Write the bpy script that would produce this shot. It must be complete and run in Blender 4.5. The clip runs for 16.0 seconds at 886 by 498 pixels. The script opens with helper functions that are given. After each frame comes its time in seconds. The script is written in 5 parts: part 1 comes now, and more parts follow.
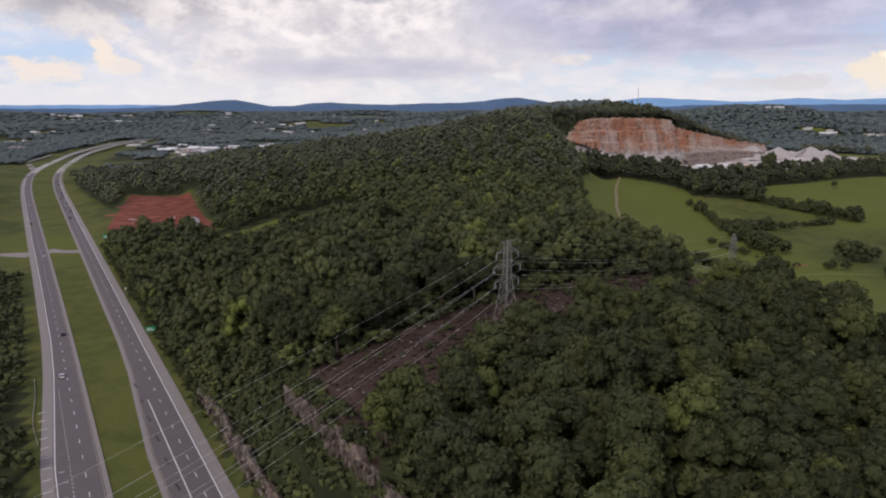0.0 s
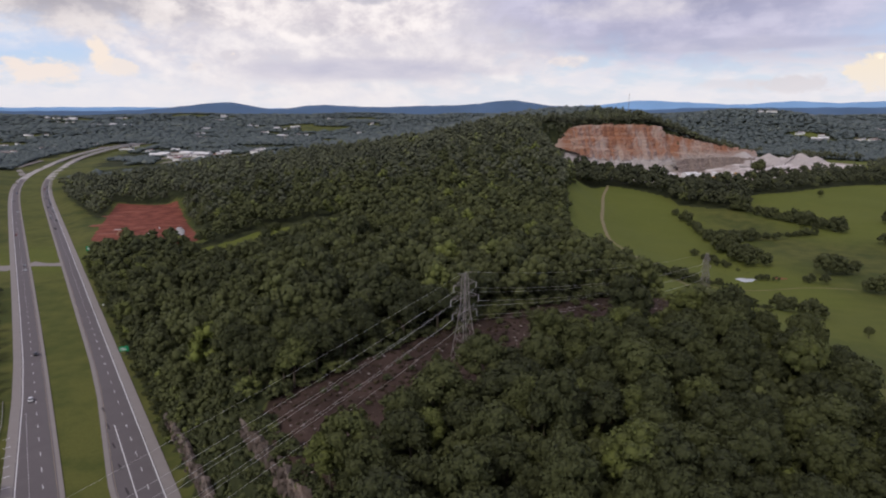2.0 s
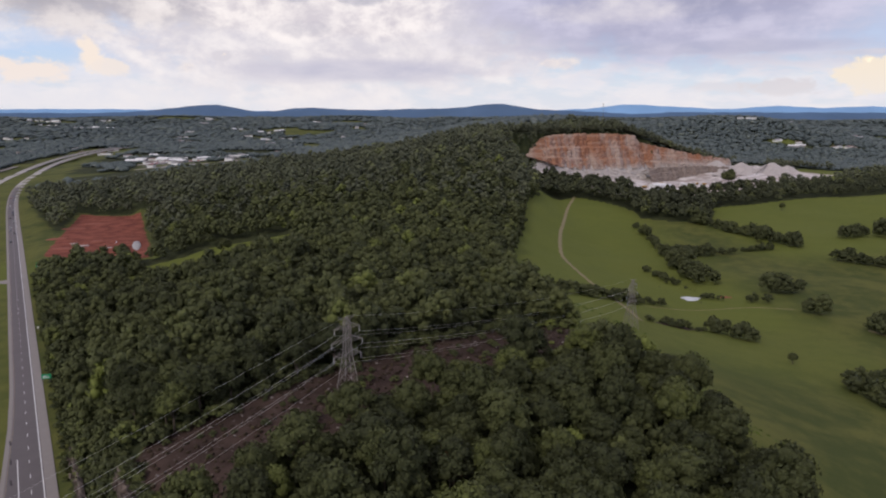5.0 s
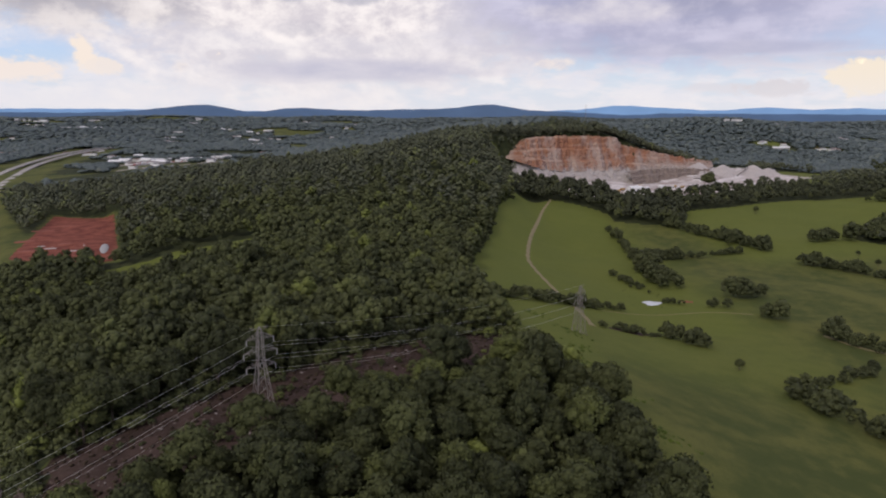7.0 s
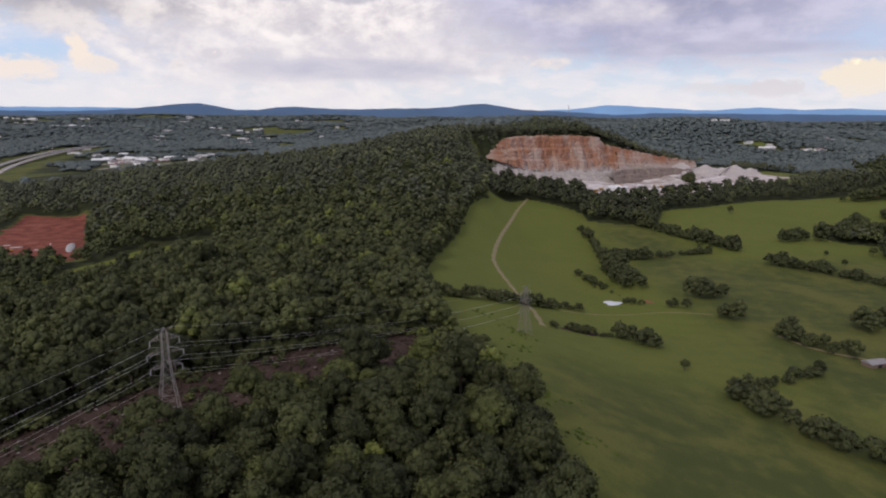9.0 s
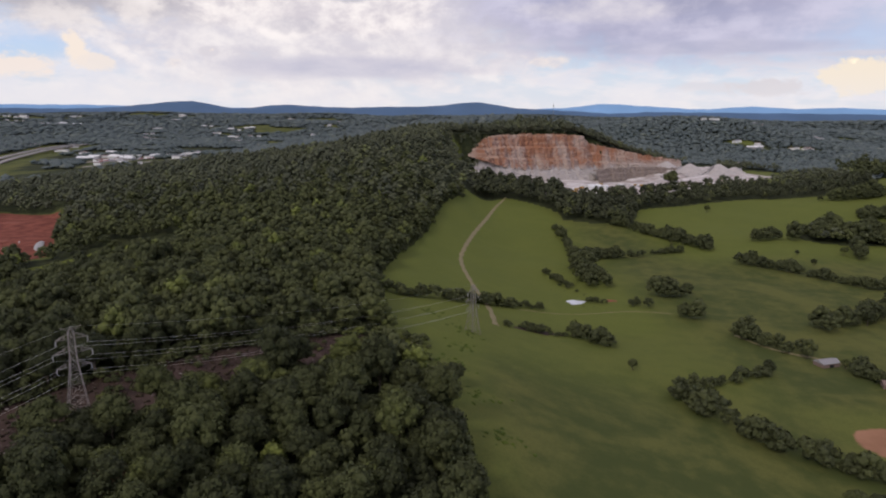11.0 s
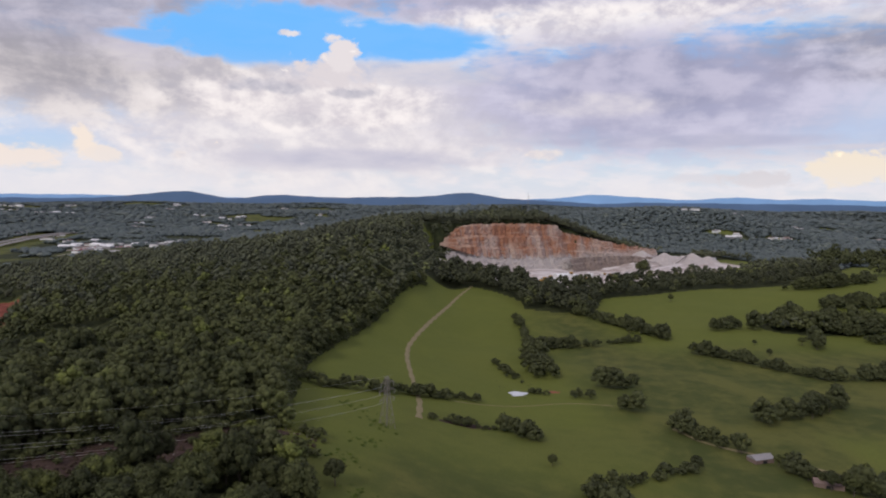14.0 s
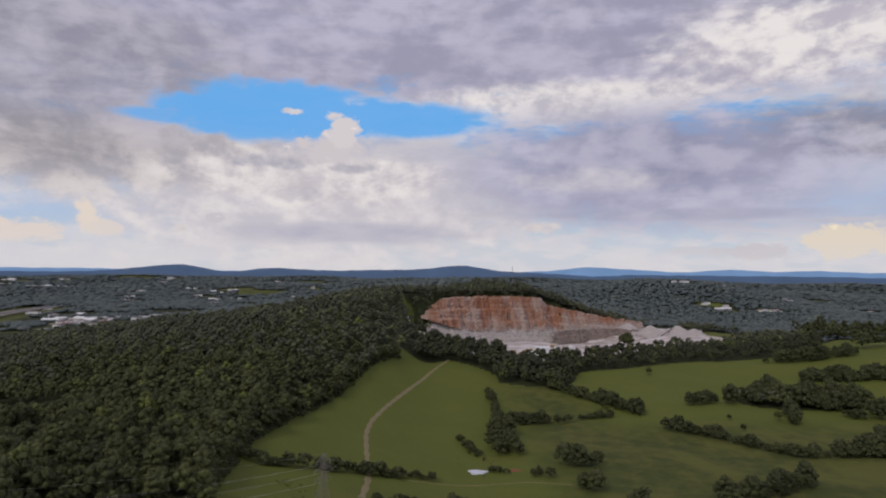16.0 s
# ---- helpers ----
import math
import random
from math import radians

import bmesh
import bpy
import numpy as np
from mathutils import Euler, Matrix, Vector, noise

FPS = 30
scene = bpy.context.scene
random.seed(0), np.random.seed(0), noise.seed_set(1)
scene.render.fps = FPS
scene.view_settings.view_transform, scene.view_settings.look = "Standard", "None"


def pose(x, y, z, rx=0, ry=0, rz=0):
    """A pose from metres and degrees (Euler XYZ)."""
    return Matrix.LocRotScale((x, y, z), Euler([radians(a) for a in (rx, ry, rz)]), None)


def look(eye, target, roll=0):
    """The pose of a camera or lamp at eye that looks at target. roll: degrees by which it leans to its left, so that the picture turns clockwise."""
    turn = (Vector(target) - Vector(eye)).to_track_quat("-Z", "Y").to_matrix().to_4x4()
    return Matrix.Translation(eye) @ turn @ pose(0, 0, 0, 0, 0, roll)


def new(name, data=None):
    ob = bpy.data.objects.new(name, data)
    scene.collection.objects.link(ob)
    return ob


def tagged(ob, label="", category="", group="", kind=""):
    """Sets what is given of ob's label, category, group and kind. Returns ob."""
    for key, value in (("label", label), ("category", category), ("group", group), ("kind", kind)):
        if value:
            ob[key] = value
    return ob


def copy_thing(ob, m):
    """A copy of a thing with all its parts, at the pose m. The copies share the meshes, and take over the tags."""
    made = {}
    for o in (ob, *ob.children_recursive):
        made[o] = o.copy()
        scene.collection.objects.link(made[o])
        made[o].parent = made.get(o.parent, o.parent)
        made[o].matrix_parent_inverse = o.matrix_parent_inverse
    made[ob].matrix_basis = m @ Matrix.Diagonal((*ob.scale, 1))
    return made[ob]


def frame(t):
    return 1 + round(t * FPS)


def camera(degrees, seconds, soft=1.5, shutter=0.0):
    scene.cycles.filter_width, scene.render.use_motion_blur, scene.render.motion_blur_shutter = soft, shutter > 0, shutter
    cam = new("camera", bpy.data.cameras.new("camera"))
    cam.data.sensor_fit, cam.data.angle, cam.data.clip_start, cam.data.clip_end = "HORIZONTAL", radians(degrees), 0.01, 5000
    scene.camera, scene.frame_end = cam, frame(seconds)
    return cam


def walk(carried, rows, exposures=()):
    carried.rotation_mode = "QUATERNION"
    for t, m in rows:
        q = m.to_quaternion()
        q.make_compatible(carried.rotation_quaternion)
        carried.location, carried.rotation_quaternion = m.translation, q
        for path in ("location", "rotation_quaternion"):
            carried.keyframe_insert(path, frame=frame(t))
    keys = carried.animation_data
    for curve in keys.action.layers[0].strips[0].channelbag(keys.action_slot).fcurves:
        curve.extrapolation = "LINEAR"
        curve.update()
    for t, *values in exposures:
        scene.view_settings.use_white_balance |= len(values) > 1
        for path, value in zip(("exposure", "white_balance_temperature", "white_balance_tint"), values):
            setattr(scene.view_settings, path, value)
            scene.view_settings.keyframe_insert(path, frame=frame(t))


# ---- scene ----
cam = camera(67.4, 16.0, soft=2.1)
ROWS = [
    (0.0, 0.00, 0.00, 108.00, 78.000, -0.000, 0.000),
    (0.5, 1.88, 0.09, 110.31, 78.025, -0.008, 0.000),
    (1.0, 4.62, 0.32, 112.66, 78.062, -0.035, -0.049),
    (1.5, 7.81, 0.59, 114.88, 78.082, -0.053, -0.129),
    (2.0, 11.78, 0.99, 117.18, 78.098, -0.063, -0.229),
    (2.5, 15.89, 1.43, 119.15, 78.140, -0.099, -0.348),
    (3.0, 20.77, 1.85, 121.17, 78.152, -0.135, -0.457),
    (3.5, 25.88, 2.11, 123.12, 78.174, -0.170, -0.557),
    (4.0, 32.18, 2.29, 125.40, 78.185, -0.189, -0.687),
    (4.5, 38.19, 2.24, 127.74, 78.188, -0.225, -0.786),
    (5.0, 44.81, 2.22, 130.09, 78.211, -0.277, -0.905),
    (7.5, 75.73, 3.23, 133.20, 78.227, -0.468, -1.432),
    (8.0, 82.71, 3.47, 133.20, 78.214, -0.494, -1.512),
    (8.5, 89.00, 3.68, 133.24, 78.188, -0.545, -1.581),
    (9.0, 95.75, 3.85, 133.32, 78.167, -0.587, -1.650),
    (11.5, 128.68, 4.78, 133.69, 78.027, -0.747, -1.878),
    (12.0, 135.91, 5.15, 134.01, 78.520, -0.781, -1.928),
    (12.5, 142.38, 5.45, 134.09, 80.228, -0.806, -1.968),
    (13.0, 149.52, 5.64, 133.99, 82.124, -0.814, -1.998),
    (13.5, 156.53, 5.68, 134.06, 83.876, -0.831, -2.017),
    (14.0, 164.05, 5.66, 134.06, 85.656, -0.831, -2.027),
    (14.5, 171.19, 5.52, 134.11, 87.300, -0.823, -2.048),
    (15.0, 178.76, 5.59, 134.20, 88.925, -0.815, -2.078),
    (15.5, 185.86, 5.92, 134.21, 90.438, -0.791, -2.098),
    (16.0, 193.86, 6.54, 133.93, 91.933, -0.725, -2.109),
]
walk(cam, [(t, pose(x, y, z, rx, ry, rz)) for t, x, y, z, rx, ry, rz in ROWS], [(0, 0.0), (12, 0.0), (13, 0.0), (14, -0.03), (14.5, -0.08), (15, -0.18), (16, -0.34)])


# ---- world and light ----
def node_tree(mat_or_world):
    mat_or_world.use_nodes = True
    nt = mat_or_world.node_tree
    nt.nodes.clear()
    return nt


class Web:
    """Short hand for shader nodes."""

    def __init__(self, nt):
        self.nt = nt

    def add(self, kind, **props):
        n = self.nt.nodes.new(kind)
        for k, v in props.items():
            setattr(n, k, v)
        return n

    def put(self, socket, value):
        if isinstance(value, bpy.types.NodeSocket):
            self.nt.links.new(value, socket)
        else:
            socket.default_value = value

    def m(self, op, a, b=0.0, c=0.0):
        n = self.add("ShaderNodeMath", operation=op)
        for i, v in enumerate((a, b, c)):
            self.put(n.inputs[i], v)
        return n.outputs[0]

    def noise(self, vec, scale, detail=4.0, rough=0.55, warp=0.0):
        n = self.add("ShaderNodeTexNoise")
        self.put(n.inputs["Vector"], vec)
        self.put(n.inputs["Scale"], scale)
        n.inputs["Detail"].default_value, n.inputs["Roughness"].default_value = detail, rough
        n.inputs["Distortion"].default_value = warp
        return n.outputs["Fac"]

    def step(self, v, a, b):
        n = self.add("ShaderNodeMapRange", interpolation_type="SMOOTHSTEP")
        self.put(n.inputs["Value"], v)
        self.put(n.inputs["From Min"], a)
        self.put(n.inputs["From Max"], b)
        return n.outputs["Result"]

    def mix(self, f, a, b):
        n = self.add("ShaderNodeMix", data_type="RGBA")
        self.put(n.inputs["Factor"], f)
        self.put(n.inputs["A"], a if isinstance(a, bpy.types.NodeSocket) else (*a, 1))
        self.put(n.inputs["B"], b if isinstance(b, bpy.types.NodeSocket) else (*b, 1))
        return n.outputs["Result"]

    def bump(self, h, strength, dist):
        n = self.add("ShaderNodeBump")
        self.put(n.inputs["Height"], h)
        n.inputs["Strength"].default_value, n.inputs["Distance"].default_value = strength, dist
        return n.outputs["Normal"]

    def surface(self, col, rough=0.8, normal=None, metal=0.0, spec=0.3, trans=0.0):
        b = self.add("ShaderNodeBsdfPrincipled")
        self.put(b.inputs["Base Color"], col if isinstance(col, bpy.types.NodeSocket) else (*col, 1))
        self.put(b.inputs["Roughness"], rough)
        b.inputs["Metallic"].default_value, b.inputs["Specular IOR Level"].default_value = metal, spec
        b.inputs["Transmission Weight"].default_value = trans
        if normal is not None:
            self.put(b.inputs["Normal"], normal)
        o = self.add("ShaderNodeOutputMaterial")
        self.nt.links.new(b.outputs[0], o.inputs[0])
        return b


SUN_AZ, SUN_EL = 215.0, 38.0     # compass degrees from the view's north, clockwise
world = bpy.data.worlds.new("sky")
scene.world = world
w = Web(node_tree(world))
sky = w.add("ShaderNodeTexSky", sky_type="NISHITA", sun_disc=False, sun_elevation=radians(SUN_EL), sun_rotation=radians(SUN_AZ), air_density=1.2, dust_density=1.5)
way = w.add("ShaderNodeTexCoord").outputs["Generated"]
sep = w.add("ShaderNodeSeparateXYZ")
w.put(sep.inputs[0], way)
wx, wy, wz = sep.outputs
flat_len = w.m("SQRT", w.m("ADD", w.m("MULTIPLY", wx, wx), w.m("MULTIPLY", wy, wy)))
rise = w.m("DIVIDE", wz, w.m("MAXIMUM", flat_len, 0.001))
turn = w.m("ARCTAN2", wx, wy)
# ---- clouds ----
# flat streaks, ragged wisps and rounded billows, in angle space
ang = w.add("ShaderNodeCombineXYZ")
w.put(ang.inputs[0], turn)
w.put(ang.inputs[1], w.m("MULTIPLY", rise, 1.5))
ang = ang.outputs[0]
flat = w.add("ShaderNodeCombineXYZ")
w.put(flat.inputs[0], turn)
w.put(flat.inputs[1], w.m("MULTIPLY", rise, 3.6))
flat = flat.outputs[0]
broad = w.noise(flat, 5.0, 6, 0.58, 0.4)
streak = w.noise(flat, 11.0, 7, 0.58, 0.25)
wisp = w.noise(ang, 22.0, 7, 0.60, 0.15)
puff = w.noise(ang, 46.0, 6, 0.62, 0.2)


def billow(scale, squash):
    """Rounded cauliflower heads."""
    jig = w.add("ShaderNodeVectorMath", operation="ADD")
    n = w.add("ShaderNodeTexNoise")
    w.put(n.inputs["Vector"], squash)
    w.put(n.inputs["Scale"], scale * 0.8)
    n.inputs["Detail"].default_value = 4.0
    sc = w.add("ShaderNodeVectorMath", operation="SCALE")
    w.put(sc.inputs[0], n.outputs["Color"])
    sc.inputs["Scale"].default_value = 0.9 / scale
    w.put(jig.inputs[0], squash)
    w.put(jig.inputs[1], sc.outputs[0])
    v = w.add("ShaderNodeTexVoronoi", feature="SMOOTH_F1")
    w.put(v.inputs["Vector"], jig.outputs[0])
    w.put(v.inputs["Scale"], scale)
    v.inputs["Detail"].default_value, v.inputs["Roughness"].default_value = 3.0, 0.55
    v.inputs["Smoothness"].default_value = 0.35
    return w.m("SUBTRACT", 1.0, w.m("MULTIPLY", v.outputs["Distance"], 1.15))


heads = billow(30.0, ang)
middle = w.noise(ang, 11.0, 7, 0.60, 0.3)


def about(v, k):
    return w.m("MULTIPLY", w.m("SUBTRACT", v, 0.5), k)


def added(*vals):
    out = vals[0]
    for v in vals[1:]:
        out = w.m("ADD", out, v)
    return out


RAG_FLAT = added(about(broad, 1.5), about(streak, 0.7), about(wisp, 0.75), 0.12)
RAG_HEAP = added(about(heads, 0.7), about(puff, 0.8), about(wisp, 0.7), 0.25)
RAG_SOFT = added(about(broad, 0.9), about(middle, 0.9), about(wisp, 0.8), 0.20)


def blot(az, el, sa, se, soft=0.35, rag=None):
    """A ragged patch of cloud round a direction, in degrees."""
    a = w.m("DIVIDE", w.m("SUBTRACT", turn, radians(az)), radians(sa))
    e = w.m("DIVIDE", w.m("SUBTRACT", rise, math.tan(radians(el))), math.tan(radians(se)))
    q = w.m("SQRT", w.m("ADD", w.m("MULTIPLY", a, a), w.m("MULTIPLY", e, e)))
    return w.step(w.m("SUBTRACT", q, RAG_FLAT if rag is None else rag), 1.0 + soft, 1.0 - soft)


def lay(col, mask, strength, c0, c1, tex, lo=0.27, hi=0.78):
    return w.mix(w.m("MULTIPLY", mask, strength), col, w.mix(w.step(tex, lo, hi), c0, c1))


blue = w.mix(w.step(rise, 0.03, 0.22), (0.62, 0.72, 0.88), (0.17, 0.50, 1.0))
sky_blue = w.add("ShaderNodeMix", data_type="RGBA", blend_type="MIX")
w.put(sky_blue.inputs["Factor"], 0.85)
sky_dim = w.add("ShaderNodeMix", data_type="RGBA", blend_type="MULTIPLY")
w.put(sky_dim.inputs["Factor"], 1.0)
w.put(sky_dim.inputs["A"], sky.outputs[0])
w.put(sky_dim.inputs["B"], (0.12, 0.12, 0.12, 1))
w.put(sky_blue.inputs["A"], sky_dim.outputs["Result"])
w.put(sky_blue.inputs["B"], blue)
col = sky_blue.outputs["Result"]
GREY, LILAC, PALE, WARM = (0.32, 0.31, 0.40), (0.44, 0.43, 0.58), (0.70, 0.66, 0.71), (0.88, 0.82, 0.82)
shade = added(w.m("MULTIPLY", broad, 0.42), w.m("MULTIPLY", middle, 0.34), w.m("MULTIPLY", wisp, 0.24))
lumpy = added(w.m("MULTIPLY", middle, 0.48), w.m("MULTIPLY", wisp, 0.30), w.m("MULTIPLY", puff, 0.22))
# thin veil over the blue lower down
col = lay(col, w.step(w.m("ADD", streak, about(broad, 0.8)), 0.36, 0.58), 0.80, (0.76, 0.75, 0.83), (0.92, 0.86, 0.86), wisp)
# right-hand banks, pale and lilac
col = lay(col, blot(32.7, 7.12, 11.9, 3.35, 0.5), 0.75, LILAC, PALE, shade, 0.41, 0.58)
col = lay(col, blot(33.4, 10.52, 10.7, 2.50, 0.5), 0.9, GREY, PALE, shade, 0.41, 0.58)
col = w.mix(w.m("MULTIPLY", blot(-27.7, 5.71, 11.0, 2.32, 0.6, RAG_SOFT), 0.72), col, (0.50, 0.64, 0.88))
col = w.mix(w.m("MULTIPLY", blot(32.7, 6.29, 6.1, 1.68, 0.6, RAG_SOFT), 0.60), col, (0.55, 0.66, 0.88))
# broad pale cloud in the middle, beige bank beside it
col = lay(col, blot(-6.8, 6.50, 18.1, 4.42, 0.4, RAG_SOFT), 0.96, (0.68, 0.64, 0.70), (0.91, 0.85, 0.85), lumpy, 0.40, 0.62)
col = lay(col, blot(-25.9, 9.20, 13.7, 2.67, 0.35, RAG_SOFT), 0.95, (0.50, 0.47, 0.52), (0.80, 0.74, 0.74), lumpy, 0.41, 0.60)
col = lay(col, blot(-29.5, 9.68, 6.7, 2.28, 0.5), 0.8, (0.36, 0.34, 0.38), (0.62, 0.57, 0.59), shade, 0.41, 0.58)
col = lay(col, blot(-5.8, 3.16, 8.1, 0.82, 0.5), 0.75, (0.46, 0.46, 0.60), (0.64, 0.61, 0.70), streak)
# high deck
deck_m = w.step(added(rise, about(broad, 0.10), about(streak, 0.06), about(wisp, 0.03)), 0.245, 0.285)
col = lay(col, deck_m, 0.97, (0.40, 0.385, 0.51), (0.60, 0.57, 0.72), shade, 0.40, 0.60)
col = lay(col, blot(-27.7, 15.29, 11.0, 4.43, 0.4), 0.95, (0.35, 0.34, 0.43), (0.57, 0.54, 0.64), shade, 0.40, 0.60)
col = lay(col, blot(15.3, 17.06, 19.4, 2.94, 0.4), 0.95, (0.40, 0.39, 0.52), (0.59, 0.56, 0.71), shade, 0.40, 0.60)
col = lay(col, blot(31.3, 17.73, 9.7, 2.81, 0.5), 0.92, (0.62, 0.58, 0.66), (1.02, 0.96, 0.94), lumpy, 0.41, 0.58)
# dark violet body with a pale strip above it
col = lay(col, blot(13.0, 14.32, 9.9, 1.53, 0.4), 0.95, (0.64, 0.60, 0.67), (0.98, 0.92, 0.91), lumpy, 0.41, 0.58)
col = lay(col, blot(18.0, 8.63, 13.5, 4.12, 0.45, RAG_SOFT), 0.95, (0.41, 0.405, 0.56), (0.62, 0.60, 0.75), shade, 0.40, 0.61)
col = lay(col, blot(19.4, 9.70, 6.7, 2.70, 0.5), 0.60, (0.30, 0.31, 0.45), (0.50, 0.48, 0.62), shade, 0.41, 0.58)
col = lay(col, blot(14.4, 7.83, 5.1, 0.76, 0.5), 0.7, LILAC, WARM, lumpy)
col = lay(col, blot(20.7, 4.86, 11.4, 0.42, 0.5), 0.6, (0.40, 0.41, 0.56), (0.60, 0.58, 0.70), streak)
# open blue, and the tower that stands in it
hole = w.m("MAXIMUM", blot(-11.9, 13.12, 7.6, 2.17, 0.20, RAG_SOFT), blot(-1.3, 12.84, 6.1, 1.26, 0.3, RAG_SOFT))
hole = w.m("MAXIMUM", hole, w.m("MULTIPLY", blot(-18.6, 12.06, 4.7, 0.46, 0.4, RAG_SOFT), 0.9))
col = w.mix(w.m("MULTIPLY", hole, 0.97), col, blue)
col = lay(col, blot(-8.7, 7.83, 8.9, 1.91, 0.3, RAG_SOFT), 0.85, (0.66, 0.61, 0.66), (0.98, 0.91, 0.90), lumpy, 0.40, 0.58)
col = lay(col, blot(-2.0, 10.36, 8.7, 0.83, 0.4), 0.7, (0.50, 0.52, 0.66), PALE, streak)
col = lay(col, blot(-7.5, 10.01, 3.5, 1.54, 0.25, RAG_HEAP), 1.0, (0.74, 0.68, 0.71), (0.98, 0.91, 0.89), heads, 0.30, 0.72)
col = lay(col, blot(-6.6, 11.80, 1.5, 1.93, 0.2, RAG_HEAP), 1.0, (0.80, 0.74, 0.76), (1.02, 0.95, 0.93), heads, 0.25, 0.70)
col = lay(col, blot(-10.9, 13.13, 0.8, 0.28, 0.3, RAG_HEAP), 0.95, PALE, WARM, puff)
col = lay(col, blot(-12.4, 8.92, 3.4, 0.71, 0.4, RAG_HEAP), 0.75, (0.40, 0.40, 0.49), (0.62, 0.59, 0.66), puff)
col = lay(col, blot(-5.6, 8.65, 2.4, 0.48, 0.4, RAG_HEAP), 0.75, (0.40, 0.40, 0.49), (0.62, 0.59, 0.66), puff)
col = lay(col, blot(-10.6, 6.42, 3.2, 0.67, 0.5, RAG_HEAP), 0.55, (0.42, 0.41, 0.50), (0.64, 0.60, 0.66), puff)
# sunlit heaps along the horizon
col = lay(col, blot(-30.2, 2.62, 3.0, 1.07, 0.3, RAG_HEAP), 0.95, (0.90, 0.78, 0.71), (1.14, 0.98, 0.80), heads, 0.30, 0.62)
col = lay(col, blot(-26.2, 3.97, 1.0, 1.37, 0.25, RAG_HEAP), 0.98, (0.92, 0.80, 0.71), (1.18, 1.02, 0.82), heads, 0.30, 0.62)
col = lay(col, blot(-24.9, 2.98, 1.6, 0.69, 0.3, RAG_HEAP), 0.9, (0.88, 0.78, 0.72), (1.04, 0.89, 0.74), heads, 0.30, 0.62)
col = lay(col, blot(-17.0, 4.12, 1.0, 0.55, 0.3, RAG_HEAP), 0.95, PALE, (1.06, 0.90, 0.76), heads, 0.30, 0.62)
col = lay(col, blot(-19.5, 3.19, 0.9, 0.41, 0.4, RAG_HEAP), 0.7, PALE, (1.0, 0.88, 0.78), puff)
col = lay(col, blot(10.4, 3.88, 2.1, 0.48, 0.4, RAG_HEAP), 0.7, PALE, (1.0, 0.85, 0.74), puff)
col = lay(col, blot(22.9, 1.85, 3.0, 0.50, 0.4, RAG_HEAP), 0.7, PALE, (1.0, 0.86, 0.74), heads)
col = lay(col, blot(27.6, 1.78, 3.2, 0.79, 0.3, RAG_HEAP), 0.85, (0.66, 0.62, 0.66), (1.04, 0.87, 0.70), heads, 0.3, 0.70)
col = lay(col, blot(34.1, 2.58, 4.4, 1.49, 0.22, RAG_HEAP), 1.0, (0.90, 0.79, 0.66), (1.08, 0.95, 0.74), heads, 0.30, 0.62)
col = lay(col, blot(32.7, 4.21, 2.2, 0.21, 0.4), 0.7, (0.56, 0.56, 0.68), PALE, streak)
# pale haze on the horizon
col = w.mix(w.m("MULTIPLY", w.step(rise, 0.07, -0.01), 0.62), col, (0.84, 0.80, 0.82))
bg = w.add("ShaderNodeBackground")
w.put(bg.inputs["Color"], col)
bg.inputs["Strength"].default_value = 1.03
w.nt.links.new(bg.outputs[0], w.add("ShaderNodeOutputWorld").inputs[0])

sun = new("sun", bpy.data.lights.new("sun", "SUN"))
sun.data.energy, sun.data.angle, sun.data.color = 1.4, radians(12), (1.0, 0.93, 0.82)
sa, se = radians(SUN_AZ), radians(SUN_EL)
sun.matrix_world = look((math.sin(sa) * math.cos(se) * 900, math.cos(sa) * math.cos(se) * 900, math.sin(se) * 900), (0, 0, 0))


# ---- materials ----
def material(name):
    mat = bpy.data.materials.new(name)
    wb = Web(node_tree(mat))
    pos = wb.add("ShaderNodeNewGeometry").outputs["Position"]
    return mat, wb, pos


def attribute(wb, name):
    return wb.add("ShaderNodeAttribute", attribute_name=name).outputs["Fac"]


def plain(name, col, rough=0.7, metal=0.0, spread=0.25, scale=0.8, spec=0.3):
    """A painted or raw surface with blotches and grain."""
    mat, wb, pos = material(name)
    n = wb.noise(pos, scale, 5)
    n2 = wb.noise(pos, scale * 9, 3)
    lo, hi = [c * (1 - spread) for c in col], [min(1, c * (1 + spread)) for c in col]
    c = wb.mix(wb.m("ADD", wb.m("MULTIPLY", n, 0.65), wb.m("MULTIPLY", n2, 0.35)), lo, hi)
    wb.surface(c, rough, wb.bump(n2, 0.3, 0.03), metal, spec)
    return mat


